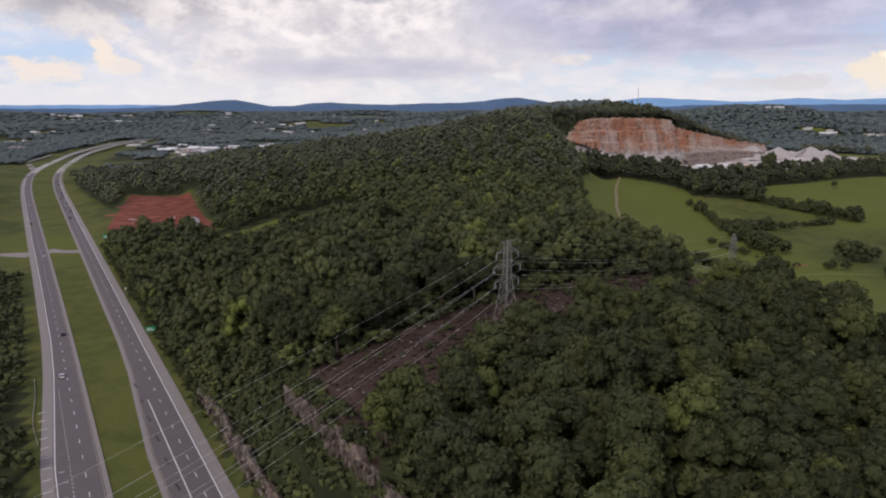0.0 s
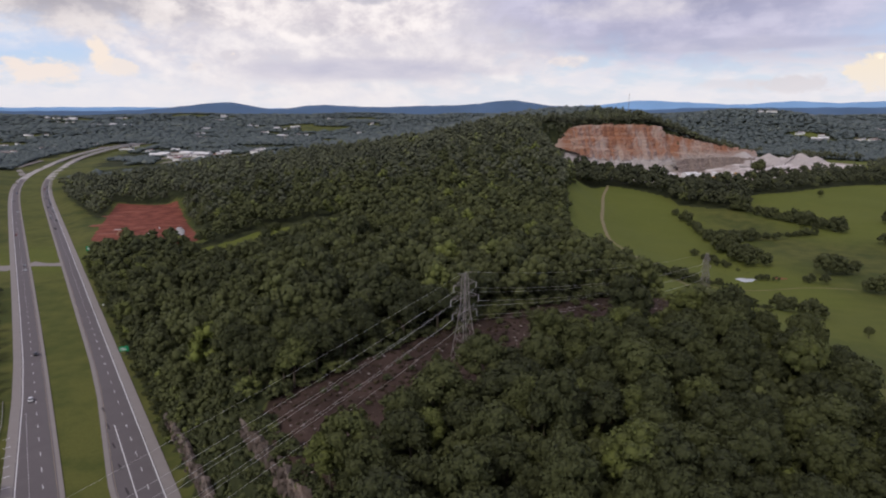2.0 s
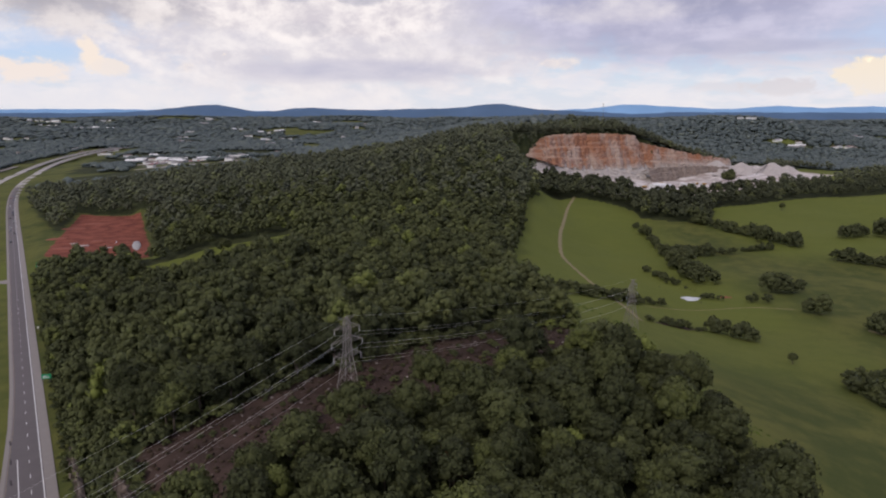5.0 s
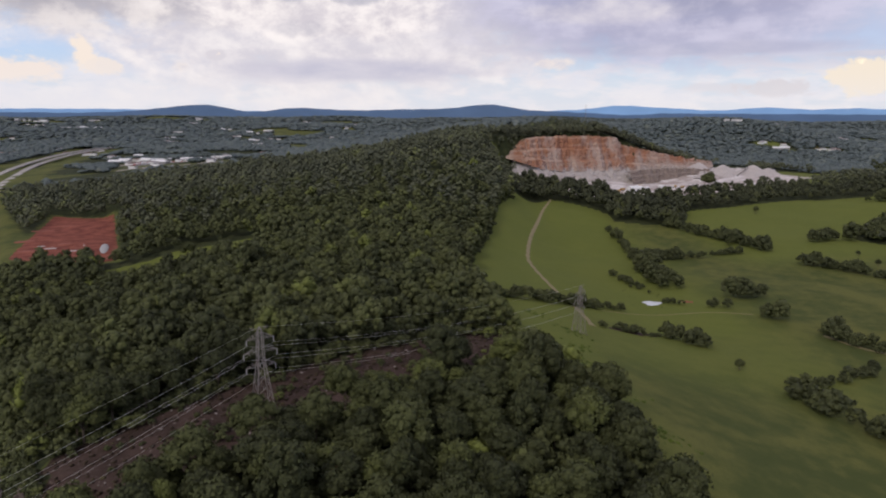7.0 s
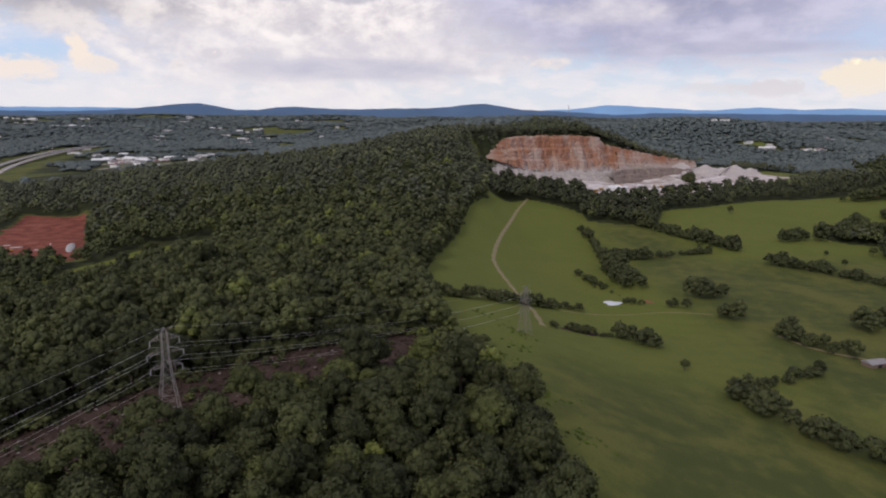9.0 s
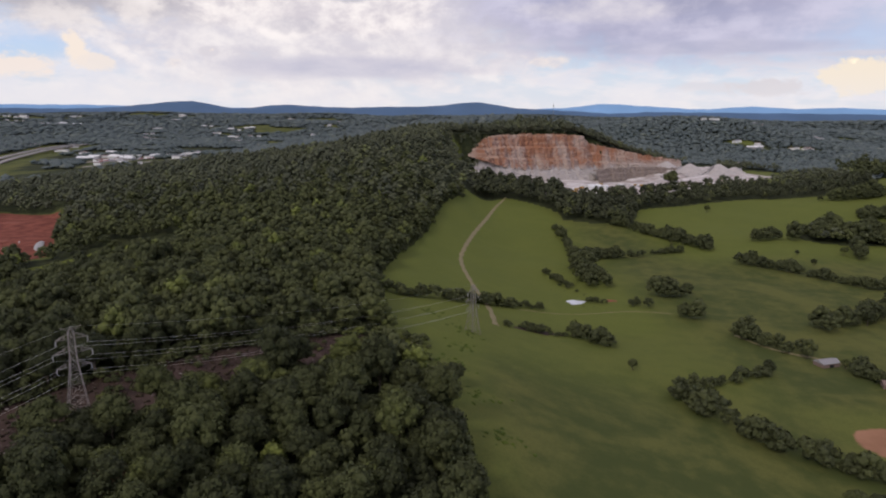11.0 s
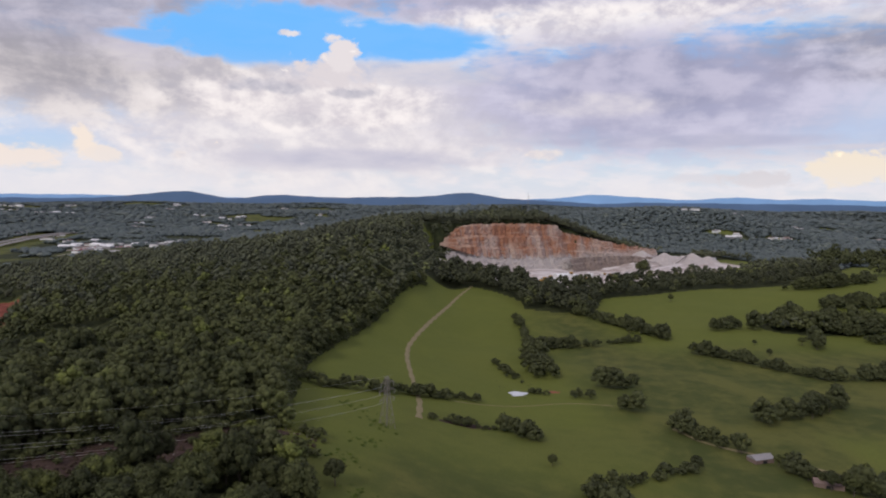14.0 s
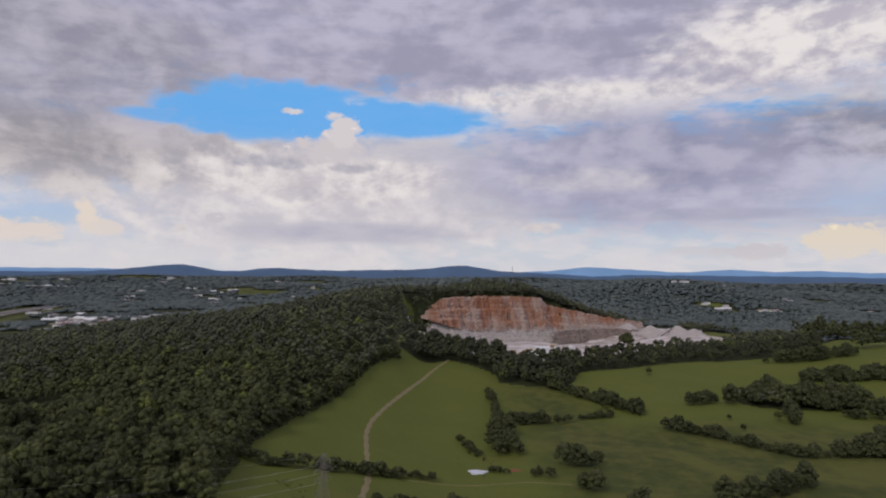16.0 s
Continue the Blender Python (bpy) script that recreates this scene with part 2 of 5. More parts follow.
def leaf_material(name, per_object, dark=(0.034, 0.040, 0.017), mid=(0.068, 0.080, 0.026), light=(0.128, 0.158, 0.036)):
    mat, wb, pos = material(name)
    tone = wb.m("MULTIPLY", wb.m("POWER", wb.add("ShaderNodeObjectInfo").outputs["Random"], 1.7), 0.80) if per_object else attribute(wb, "tone")
    isle = wb.add("ShaderNodeNewGeometry").outputs["Random Per Island"]
    broad = wb.m("ADD", wb.m("MULTIPLY", wb.noise(pos, 0.011, 3), 0.6), wb.m("MULTIPLY", wb.noise(pos, 0.0028, 3), 0.4))
    v = wb.m("ADD", wb.m("ADD", wb.m("MULTIPLY", tone, 0.62), wb.m("MULTIPLY", isle, 0.13)), wb.m("MULTIPLY", wb.m("SUBTRACT", broad, 0.5), 0.75))
    c = wb.mix(wb.step(v, 0.0, 0.62), dark, mid)
    c = wb.mix(wb.step(v, 0.48, 0.82), c, light)
    grain = wb.noise(pos, 1.6, 3)
    c = wb.mix(wb.m("MULTIPLY", wb.step(grain, 0.35, 0.75), 0.18), c, light)
    b = wb.surface(c, 0.75, wb.bump(grain, 0.5, 0.3), spec=0.12)
    return mat


M_LEAF = leaf_material("leaves", True, (0.032, 0.036, 0.019), (0.068, 0.075, 0.030), (0.140, 0.160, 0.039))
M_BELT = leaf_material("belt_leaves", False, (0.038, 0.042, 0.027), (0.068, 0.074, 0.040), (0.115, 0.125, 0.047))
M_WEED = leaf_material("weeds", False, (0.06, 0.088, 0.018), (0.095, 0.130, 0.022), (0.14, 0.18, 0.03))
M_FOREST = leaf_material("forest_leaves", False, (0.042, 0.047, 0.025), (0.090, 0.098, 0.040), (0.160, 0.184, 0.046))
# far woods: haze of the distance painted in as paler, bluer leaf colours
M_FARLEAF_HAZE = leaf_material("hazed_distant_leaves", False, (0.070, 0.089, 0.092), (0.110, 0.131, 0.126), (0.175, 0.190, 0.155))
# ridge and rim trees: slight haze put into lighter, greyer leaf colours
M_RIDGE_HAZE = leaf_material("hazed_ridge_leaves", False, (0.060, 0.066, 0.049), (0.110, 0.117, 0.069), (0.175, 0.192, 0.070))
M_SCRUB = leaf_material("dry_scrub_leaves", False, (0.034, 0.024, 0.017), (0.060, 0.042, 0.028), (0.095, 0.085, 0.035))
M_BROWN = leaf_material("dying_leaves", True, (0.10, 0.065, 0.035), (0.17, 0.11, 0.055), (0.24, 0.17, 0.08))
M_BARK = plain("bark", (0.10, 0.08, 0.06), 0.9)
M_ASPHALT = plain("asphalt", (0.138, 0.120, 0.120), 0.85, spread=0.2, scale=0.15)
M_SHOULDER = plain("shoulder_concrete", (0.265, 0.236, 0.218), 0.85, spread=0.18, scale=0.3)
M_PAINT = plain("road_paint", (0.74, 0.73, 0.71), 0.6, spread=0.2)
M_YELLOW = plain("yellow_paint", (0.40, 0.33, 0.20), 0.6)
M_STEEL = plain("galvanised_steel", (0.27, 0.24, 0.225), 0.5, 0.35)
M_WIRE = plain("aluminium_wire", (0.62, 0.61, 0.58), 0.45, 0.4)
M_SIGN = plain("sign_green", (0.015, 0.30, 0.13), 0.45, spread=0.1)
M_WHITE = plain("white_sheet", (0.72, 0.71, 0.70), 0.6, spread=0.12)
M_GREYROOF = plain("grey_roof", (0.27, 0.255, 0.255), 0.7)
M_BROWNROOF = plain("brown_roof", (0.20, 0.14, 0.12), 0.8)
M_DARK = plain("dark_rubber", (0.02, 0.02, 0.022), 0.7)
M_TRACK = plain("worn_track", (0.22, 0.183, 0.095), 0.95, scale=0.3)
M_GRAVEL = plain("grey_gravel", (0.36, 0.35, 0.34), 0.95, scale=0.5)
M_PILE = plain("crushed_stone", (0.43, 0.385, 0.36), 0.95, spread=0.35, scale=0.12)
# whitish base colour stands in for the sky reflected by the pond
M_WATER = plain("sky_toned_water", (0.55, 0.58, 0.60), 0.08, spread=0.05, spec=0.6)


def ground_material():
    mat, wb, pos = material("ground")
    n1, n2, n3 = wb.noise(pos, 0.014, 6, 0.6, 0.8), wb.noise(pos, 0.09, 5), wb.noise(pos, 0.9, 4)
    g = wb.mix(wb.step(wb.m("ADD", n1, wb.m("MULTIPLY", wb.m("SUBTRACT", n2, 0.5), 0.6)), 0.33, 0.67), (0.064, 0.077, 0.022), (0.120, 0.121, 0.034))
    g = wb.mix(wb.m("MULTIPLY", attribute(wb, "lush"), 0.8), g, (0.128, 0.147, 0.030))
    g = wb.mix(wb.m("MULTIPLY", wb.step(n3, 0.35, 0.75), 0.25), g, (0.046, 0.062, 0.017))
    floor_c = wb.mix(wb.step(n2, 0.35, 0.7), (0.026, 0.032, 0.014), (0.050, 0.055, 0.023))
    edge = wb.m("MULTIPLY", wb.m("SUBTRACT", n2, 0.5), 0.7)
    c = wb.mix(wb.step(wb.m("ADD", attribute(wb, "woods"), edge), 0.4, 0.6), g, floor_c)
    soil = wb.mix(wb.step(n2, 0.3, 0.7), (0.135, 0.040, 0.028), (0.26, 0.088, 0.058))
    soil = wb.mix(wb.m("MULTIPLY", wb.step(n3, 0.6, 0.8), 0.4), soil, (0.50, 0.30, 0.24))
    soil = wb.mix(wb.m("MULTIPLY", attribute(wb, "clay"), 0.8), soil, wb.mix(n2, (0.26, 0.13, 0.07), (0.42, 0.24, 0.14)))
    c = wb.mix(wb.step(wb.m("ADD", attribute(wb, "soil"), edge), 0.4, 0.6), c, soil)
    brush = wb.mix(wb.step(n2, 0.3, 0.7), (0.036, 0.024, 0.019), (0.068, 0.045, 0.036))
    brush = wb.mix(wb.step(n3, 0.58, 0.74), brush, (0.15, 0.12, 0.105))
    c = wb.mix(wb.step(wb.m("ADD", attribute(wb, "brush"), edge), 0.4, 0.6), c, brush)
    stone = wb.mix(wb.step(wb.noise(pos, 0.03, 5), 0.40, 0.60), (0.38, 0.315, 0.28), (0.66, 0.61, 0.58))
    stone = wb.mix(wb.m("MULTIPLY", wb.step(n2, 0.52, 0.66), 0.5), stone, (0.33, 0.28, 0.25))
    c = wb.mix(wb.step(wb.m("ADD", attribute(wb, "stone"), edge), 0.4, 0.6), c, stone)
    wb.surface(c, 0.95, wb.bump(n3, 0.5, 0.25), spec=0.1)
    return mat


def added_in(wb, *vals):
    out = vals[0]
    for v in vals[1:]:
        out = wb.m("ADD", out, v)
    return out


def rock_material(name, layered):
    mat, wb, pos = material(name)
    sp = wb.add("ShaderNodeSeparateXYZ")
    wb.put(sp.inputs[0], pos)
    st = wb.add("ShaderNodeCombineXYZ")
    wb.put(st.inputs[0], wb.m("MULTIPLY", wb.m("ADD", sp.outputs[0], sp.outputs[1]), 0.10))
    wb.put(st.inputs[2], wb.m("MULTIPLY", sp.outputs[2], 0.012))
    streak = wb.noise(st.outputs[0], 1.6, 6, 0.6)
    st2 = wb.add("ShaderNodeCombineXYZ")
    wb.put(st2.inputs[0], wb.m("MULTIPLY", sp.outputs[0], 0.006))
    wb.put(st2.inputs[2], wb.m("MULTIPLY", sp.outputs[2], 0.16))
    band = wb.noise(st2.outputs[0], 1.3, 5, 0.6)
    n = wb.noise(pos, 0.35, 6, 0.65)
    big = wb.noise(pos, 0.016, 3)
    if layered:
        st3 = wb.add("ShaderNodeCombineXYZ")
        wb.put(st3.inputs[0], wb.m("MULTIPLY", wb.m("ADD", sp.outputs[0], sp.outputs[1]), 0.02))
        wb.put(st3.inputs[2], wb.m("MULTIPLY", sp.outputs[2], 0.9))
        strata = wb.noise(st3.outputs[0], 1.0, 4, 0.6)
        patch = wb.m("ADD", wb.m("MULTIPLY", streak, 0.35), wb.m("MULTIPLY", wb.noise(pos, 0.022, 4), 0.8))
        c = wb.mix(wb.step(patch, 0.50, 0.68), (0.33, 0.155, 0.092), (0.41, 0.315, 0.270))
        c = wb.mix(wb.m("MULTIPLY", wb.step(band, 0.50, 0.62), 0.45), c, (0.47, 0.35, 0.27))
        c = wb.mix(wb.m("MULTIPLY", wb.step(strata, 0.52, 0.60), 0.35), c, (0.20, 0.11, 0.075))
        c = wb.mix(wb.m("MULTIPLY", wb.step(n, 0.54, 0.72), 0.60), c, (0.13, 0.070, 0.050))
        low_part = wb.step(added_in(wb, sp.outputs[2], wb.m("MULTIPLY", n, 12.0), wb.m("MULTIPLY", big, 26.0)), 56.0, 40.0)
        c = wb.mix(wb.m("MULTIPLY", low_part, 0.85), c, wb.mix(n, (0.32, 0.265, 0.24), (0.54, 0.47, 0.43)))
    else:
        c = wb.mix(wb.step(n, 0.35, 0.7), (0.060, 0.050, 0.045), (0.28, 0.225, 0.195))
        c = wb.mix(wb.m("MULTIPLY", wb.step(streak, 0.55, 0.7), 0.5), c, (0.30, 0.20, 0.15))
    wb.surface(c, 0.92, wb.bump(wb.m("ADD", n, streak), 0.7, 0.6), spec=0.15)
    return mat


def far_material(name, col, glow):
    """Distant hills: a backdrop with blue haze painted in and a glow added."""
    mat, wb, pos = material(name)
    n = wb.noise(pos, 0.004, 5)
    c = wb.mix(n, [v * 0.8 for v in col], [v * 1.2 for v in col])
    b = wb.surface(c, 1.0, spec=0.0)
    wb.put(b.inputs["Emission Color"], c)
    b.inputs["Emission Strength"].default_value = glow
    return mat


M_GROUND = ground_material()
M_FACE = rock_material("quarry_rock", True)
M_CRAG = rock_material("road_cut_rock", False)


# ---- mesh helpers ----
def mesh_from(name, verts, faces, mat, smooth_faces=False):
    """A mesh from arrays of vertices and of faces with one number of corners."""
    me = bpy.data.meshes.new(name)
    verts, faces = np.asarray(verts, np.float32), np.asarray(faces, np.int32)
    k = faces.shape[1]
    me.vertices.add(len(verts))
    me.vertices.foreach_set("co", verts.ravel())
    me.loops.add(faces.size)
    me.loops.foreach_set("vertex_index", faces.ravel())
    me.polygons.add(len(faces))
    me.polygons.foreach_set("loop_start", np.arange(0, faces.size, k, dtype=np.int32))
    me.update(calc_edges=True)
    me.polygons.foreach_set("use_smooth", np.full(len(faces), smooth_faces))
    if mat:
        me.materials.append(mat)
    return me


def add_values(me, name, values):
    me.attributes.new(name, "FLOAT", "POINT").data.foreach_set("value", np.asarray(values, np.float32))


def part(name, me, parent, label="", mat=None):
    """Links a mesh (or a bmesh) as one object under a thing."""
    if isinstance(me, bmesh.types.BMesh):
        bm, me = me, bpy.data.meshes.new(name)
        bm.to_mesh(me)
        bm.free()
        me.materials.append(mat)
    ob = new(name, me)
    ob.parent = parent
    return tagged(ob, label) if label else ob


def empty(name, x, y, z, turned=0, label="", category="", group="", kind=""):
    ob = new(name)
    ob.matrix_world = pose(x, y, z, 0, 0, turned)
    ob.matrix_basis = pose(x, y, z, 0, 0, turned)
    return tagged(ob, label, category, group, kind)


def box(bm, x0, x1, y0, y1, z0, z1):
    m = Matrix.LocRotScale(((x0 + x1) / 2, (y0 + y1) / 2, (z0 + z1) / 2), None, (x1 - x0, y1 - y0, z1 - z0))
    return bmesh.ops.create_cube(bm, size=1, matrix=m)["verts"]


def bar(bm, a, b, thick, sides=4):
    """A straight member between two points."""
    a, b = Vector(a), Vector(b)
    m = Matrix.Translation((a + b) / 2) @ (b - a).to_track_quat("Z", "Y").to_matrix().to_4x4()
    bmesh.ops.create_cone(bm, cap_ends=True, segments=sides, radius1=thick, radius2=thick, depth=(b - a).length, matrix=m)


# ---- the lie of the land ----
def smooth(a, b, v):
    t = np.clip((np.asarray(v, float) - a) / (b - a), 0, 1)
    return t * t * (3 - 2 * t)


def bell(x, y, cx, cy, sx, sy):
    return np.exp(-0.5 * (((x - cx) / sx) ** 2 + ((y - cy) / sy) ** 2))


def eased(ys, xs, wide=25):
    """A table of a line through the points with its corners rounded."""
    t = np.arange(ys[0], ys[-1] + 1, 10.0)
    v = np.interp(t, ys, xs)
    for _ in range(2):
        v = np.convolve(np.pad(v, wide // 2, mode="reflect", reflect_type="odd"), np.ones(wide) / wide, "valid")
    return t, v


EAST_LINE = eased([-900, 1000, 1200, 1560, 2000, 2600], [601.5, -586, -690, -838, -926, -960])
MEDIAN_LINE = eased([-900, 169, 300, 510, 810, 1200, 1500, 2600], [33, 33, 33, 37, 42, 45, 30, 28])


def road_east(y):
    """Centre of the eastern carriageway."""
    return np.interp(y, *EAST_LINE)


def road_west(y):
    return road_east(y) - np.interp(y, *MEDIAN_LINE)


def hill_edge(y):
    """East foot of the wooded hill and, further north, the quarry's rim."""
    return np.interp(y, [0, 200, 300, 545, 800, 1060, 1085, 1105, 1180, 1286, 1347, 1400, 1600], [215, 205, 172, 140, 158, 174, 180, 215, 299, 443, 576, 760, 1500])


def height(x, y):
    x, y = np.asarray(x, float), np.asarray(y, float)
    r = np.hypot(x, y)
    floor_east = -6 + 24.5 * smooth(600, 890, y) + 6 * bell(x, y, 255, 300, 60, 60) - 9 * smooth(1500, 2300, y)
    floor_west = 3 * smooth(300, 900, y)
    low = floor_west + (floor_east - floor_west) * smooth(-60, 120, x)
    low = low + 4.5 * bell(x, y, 470, 640, 70, 60) + 20 * smooth(520, 900, x) * smooth(150, 500, y) * (1 - smooth(900, 1400, y))
    side = np.where(x < 300, 440, 165)
    big = 84 * np.exp(-0.5 * (((x - 300) / side) ** 2 + ((y - 1300) / np.where(y < 1300, 600, 330)) ** 2))
    ridge = 34 * bell(x, y, 50, 200, 110, 150) + 9 * bell(x, y, 50, 620, 90, 120) + 9 * bell(x, y, 20, 900, 120, 90) - 5 * bell(x, y, -150, 560, 90, 90)
    d = (x - road_east(y)) * 0.85
    reach = np.interp(y, [120, 250, 330, 520, 900], [29, 34, 90, 230, 260])
    ramp = smooth(16, reach, d)
    cut = 0.2 * smooth(13, 15, d) + 0.5 * smooth(14.5, 21.5, d) + 0.3 * smooth(21.5, 24.5, d)
    ramp = ramp + (cut - ramp) * smooth(225, 195, y)
    half = np.interp(y, [0, 300, 545, 800, 1040, 1075, 2000], [92, 100, 90, 60, 38, 7, 7])
    e = hill_edge(y) - 11 * smooth(1070, 1095, y)
    west = 1 - smooth(e - half, e + half, x)
    z = low + (big + ridge) * west * ramp
    z = z - 11 * bell(x, y, 300, 1185, 90, 60) - 20 * bell(x, y, 500, 1240, 75, 70) * (1 - west)
    z = z + 22 * smooth(330, 180, x) * smooth(960, 1080, y) * (1 - west) * (x > 0)
    # levelled building ground
    flat = smooth(1.25, 0.95, np.hypot((x + 305 + (y - 690) * 0.42) / 62, (y - 690) / 135))
    z = z + (2.0 - z) * flat
    z = z + (-0.35 - z) * (1 - smooth(0, 12, np.maximum(x - road_east(y) - 15, road_west(y) - 24 - x))) * (y < 2200)
    z = z + 84 * smooth(1900, 4900, r) + 88 * bell(x, y, 1050, 2250, np.where(x < 1050, 380, 290), 260) + 14 * bell(x, y, 330, 1375, 120, 80) + 13 * np.sin(x * 0.0042 + 1) * np.sin(y * 0.0051 + 0.4) * smooth(1450, 2000, r) * smooth(120, 400, np.abs(d)) + (1.2 * np.sin(x * 0.021 + 1) * np.sin(y * 0.017) + 0.8 * np.sin(x * 0.043 + y * 0.019) * np.sin(y * 0.037 - x * 0.012 + 1)) * smooth(20, 90, np.abs(d))
    return z


def woods_edge(y):
    """Where the hill's woods end and the pasture begins."""
    return np.interp(y, [60, 185, 206, 243, 283, 300, 409, 492, 593, 708, 769, 800], [142, 135, 131, 122, 111, 103, 93, 103, 125, 143, 161, 173])


def belt_south(x):
    """South side of the tree belt below the quarry."""
    return np.interp(x, [170, 200, 235, 258, 282, 290, 362, 388, 480, 560, 660, 760, 860, 2000], [846, 846, 882, 848, 800, 758, 736, 804, 850, 872, 868, 940, 1040, 1080])


def line_gap(x, y, pts, halves):
    """Distance to a line of points, less its half width there."""
    best = np.full(np.broadcast(x, y).shape, 1e9)
    for (ax, ay), (bx, by), ha, hb in zip(pts, pts[1:], halves, halves[1:]):
        t = np.clip(((x - ax) * (bx - ax) + (y - ay) * (by - ay)) / ((bx - ax) ** 2 + (by - ay) ** 2), 0, 1)
        best = np.minimum(best, np.hypot(x - ax - t * (bx - ax), y - ay - t * (by - ay)) - (ha + (hb - ha) * t))
    return best


def corridor(x, y):
    """Cleared strip under the power line: below 0 inside."""
    return line_gap(x, y, [(-48, 132), (-7, 173), (30.5, 208), (72, 240), (112, 270)], [24, 22.5, 20.5, 18.0, 14.5])


def building_ground(x, y):
    u, v = x + 297 + (y - 690) * 0.42, y - 690
    return np.maximum(np.abs(u) - (43 - v * 0.05), np.abs(v + u * 0.25) - 120)


def haul_road(x, y):
    return line_gap(x, y, [(182, 1078), (200, 1050), (224, 1024), (262, 988), (312, 946)], [4, 5, 6, 6, 6])


def glade(x, y):
    return line_gap(x, y, [(-168, 512), (-126, 516), (-86, 526)], [28, 46, 34])


def in_quarry(x, y):
    front = np.interp(x, [170, 250, 334, 407, 480, 600, 735, 800], [1085, 985, 850, 885, 950, 1040, 1120, 1220])
    return (x > hill_edge(y) - 14) & (y > front) & (y < 1420) & (x < 735) & (x > 212)


def patchy(x, y, f, shift=0.0):
    """Slow waves that break woods and fields up."""
    return np.sin(x * f + 1.3 + shift) + np.sin(y * f * 1.3 + 0.5 * np.sin(x * f * 0.7) + shift) + 0.8 * np.sin((x + y) * f * 1.9 + 2) + 0.6 * np.sin((x - y) * f * 3.1)


def make_clearings():
    """Open ground round houses: x, y and half sizes."""
    g = np.random.default_rng(21)
    out = [(-405, 1222, 46, 44), (-500, 1345, 60, 40), (-430, 1310, 70, 34), (-720, 1790, 80, 60), (-350, 1320, 40, 26), (-470, 1430, 60, 40), (-560, 1500, 70, 40), (-640, 1650, 80, 50), (-450, 1650, 60, 40), (-390, 1500, 50, 40), (-1390, 2140, 120, 80), (-509, 1470, 90, 80), (-480, 1600, 110, 50), (-610, 1590, 70, 60)]
    for _ in range(52):
        a, d = radians(g.uniform(-40, -4)), g.uniform(1600, 4100)
        out.append((math.sin(a) * d, math.cos(a) * d, g.uniform(20, 50) * d / 2000, g.uniform(20, 40) * d / 1900))
    for _ in range(14):
        a, d = radians(g.uniform(25, 40)), g.uniform(1450, 2700)
        out.append((math.sin(a) * d, math.cos(a) * d, g.uniform(25, 70), g.uniform(20, 40)))
    return out


CLEARINGS = make_clearings()


def wooded(x, y):
    """True where closed woods stand."""
    x, y = np.asarray(x, float), np.asarray(y, float)
    east, west_ = x - road_east(y), road_west(y) - x
    hill = (east > np.interp(y, [100, 230, 300, 520, 560, 900], [31, 22, 17, 18, 60, 24])) & (x < woods_edge(y)) & (y < 1000)
    hill |= (y >= 800) & (y < 1900) & (x < hill_edge(y) - 4 - 8 * (y > 1075)) & (east > 40)
    hill |= (y > belt_south(x)) & (x > 165) & (x < 960) & ~in_quarry(x, y) & (y < np.where(x > 480, belt_south(x) + np.interp(x, [480, 640, 760, 900, 960], [165, 165, 140, 60, 45]), 1150))
    hill &= haul_road(x, y) > np.where(y < 1000, 7, 11)
    hill &= (corridor(x, y) > 1.0) & (building_ground(x, y) > 5) & (glade(x, y) > 0) & ~((east < 90) & (y > 552) & (y < 690))
    hill &= np.hypot((x + 640) / 70, (y - 1290) / 40) > 1
    hill &= ~((east < 30) & (y < 192))
    left = (west_ > 16) & (y < 420) & (x > -420)
    left |= (west_ > 60) & (y > 800) & (patchy(x, y, 0.011) > -0.3)
    left &= ~((y > 420) & (y < 800))
    right = (np.hypot((x - 588) / 62, (y - 690) / 26) < 1) | ((x > 560) & (y > 1250) & ~in_quarry(x, y) & (patchy(x, y, 0.009, 1) > -0.35))
    far = (np.hypot(x, y) > 1500) & (patchy(x, y, 0.006) > -1.7) & ~in_quarry(x, y)
    far &= ~((np.abs(east) < 85) & (y > 1120) & (y < 2150))
    left &= ~((np.abs(east) < 85) & (y > 1120))
    hill &= ~((east < 75) & (y > 1100))
    town = np.ones(np.broadcast(x, y).shape, bool)
    for cx, cy_, ca, cb in CLEARINGS:
        town &= np.hypot((x - cx) / ca, (y - cy_) / cb) > 1
    return town & (hill | left | right | far) & ((np.minimum(np.abs(east), np.abs(west_)) > 18) | (y > 2060))


def axis(lo, a, b, hi, s, grow):
    mid = list(np.arange(a, b + 0.1, s))
    up, v, k = [], b, s
    while v < hi:
        k = min(k * grow, 170)
        v += k
        up.append(min(v, hi))
    dn, v, k = [], a, s
    while v > lo:
        k = min(k * grow, 170)
        v -= k
        dn.append(max(v, lo))
    return np.array(dn[::-1] + mid + up)


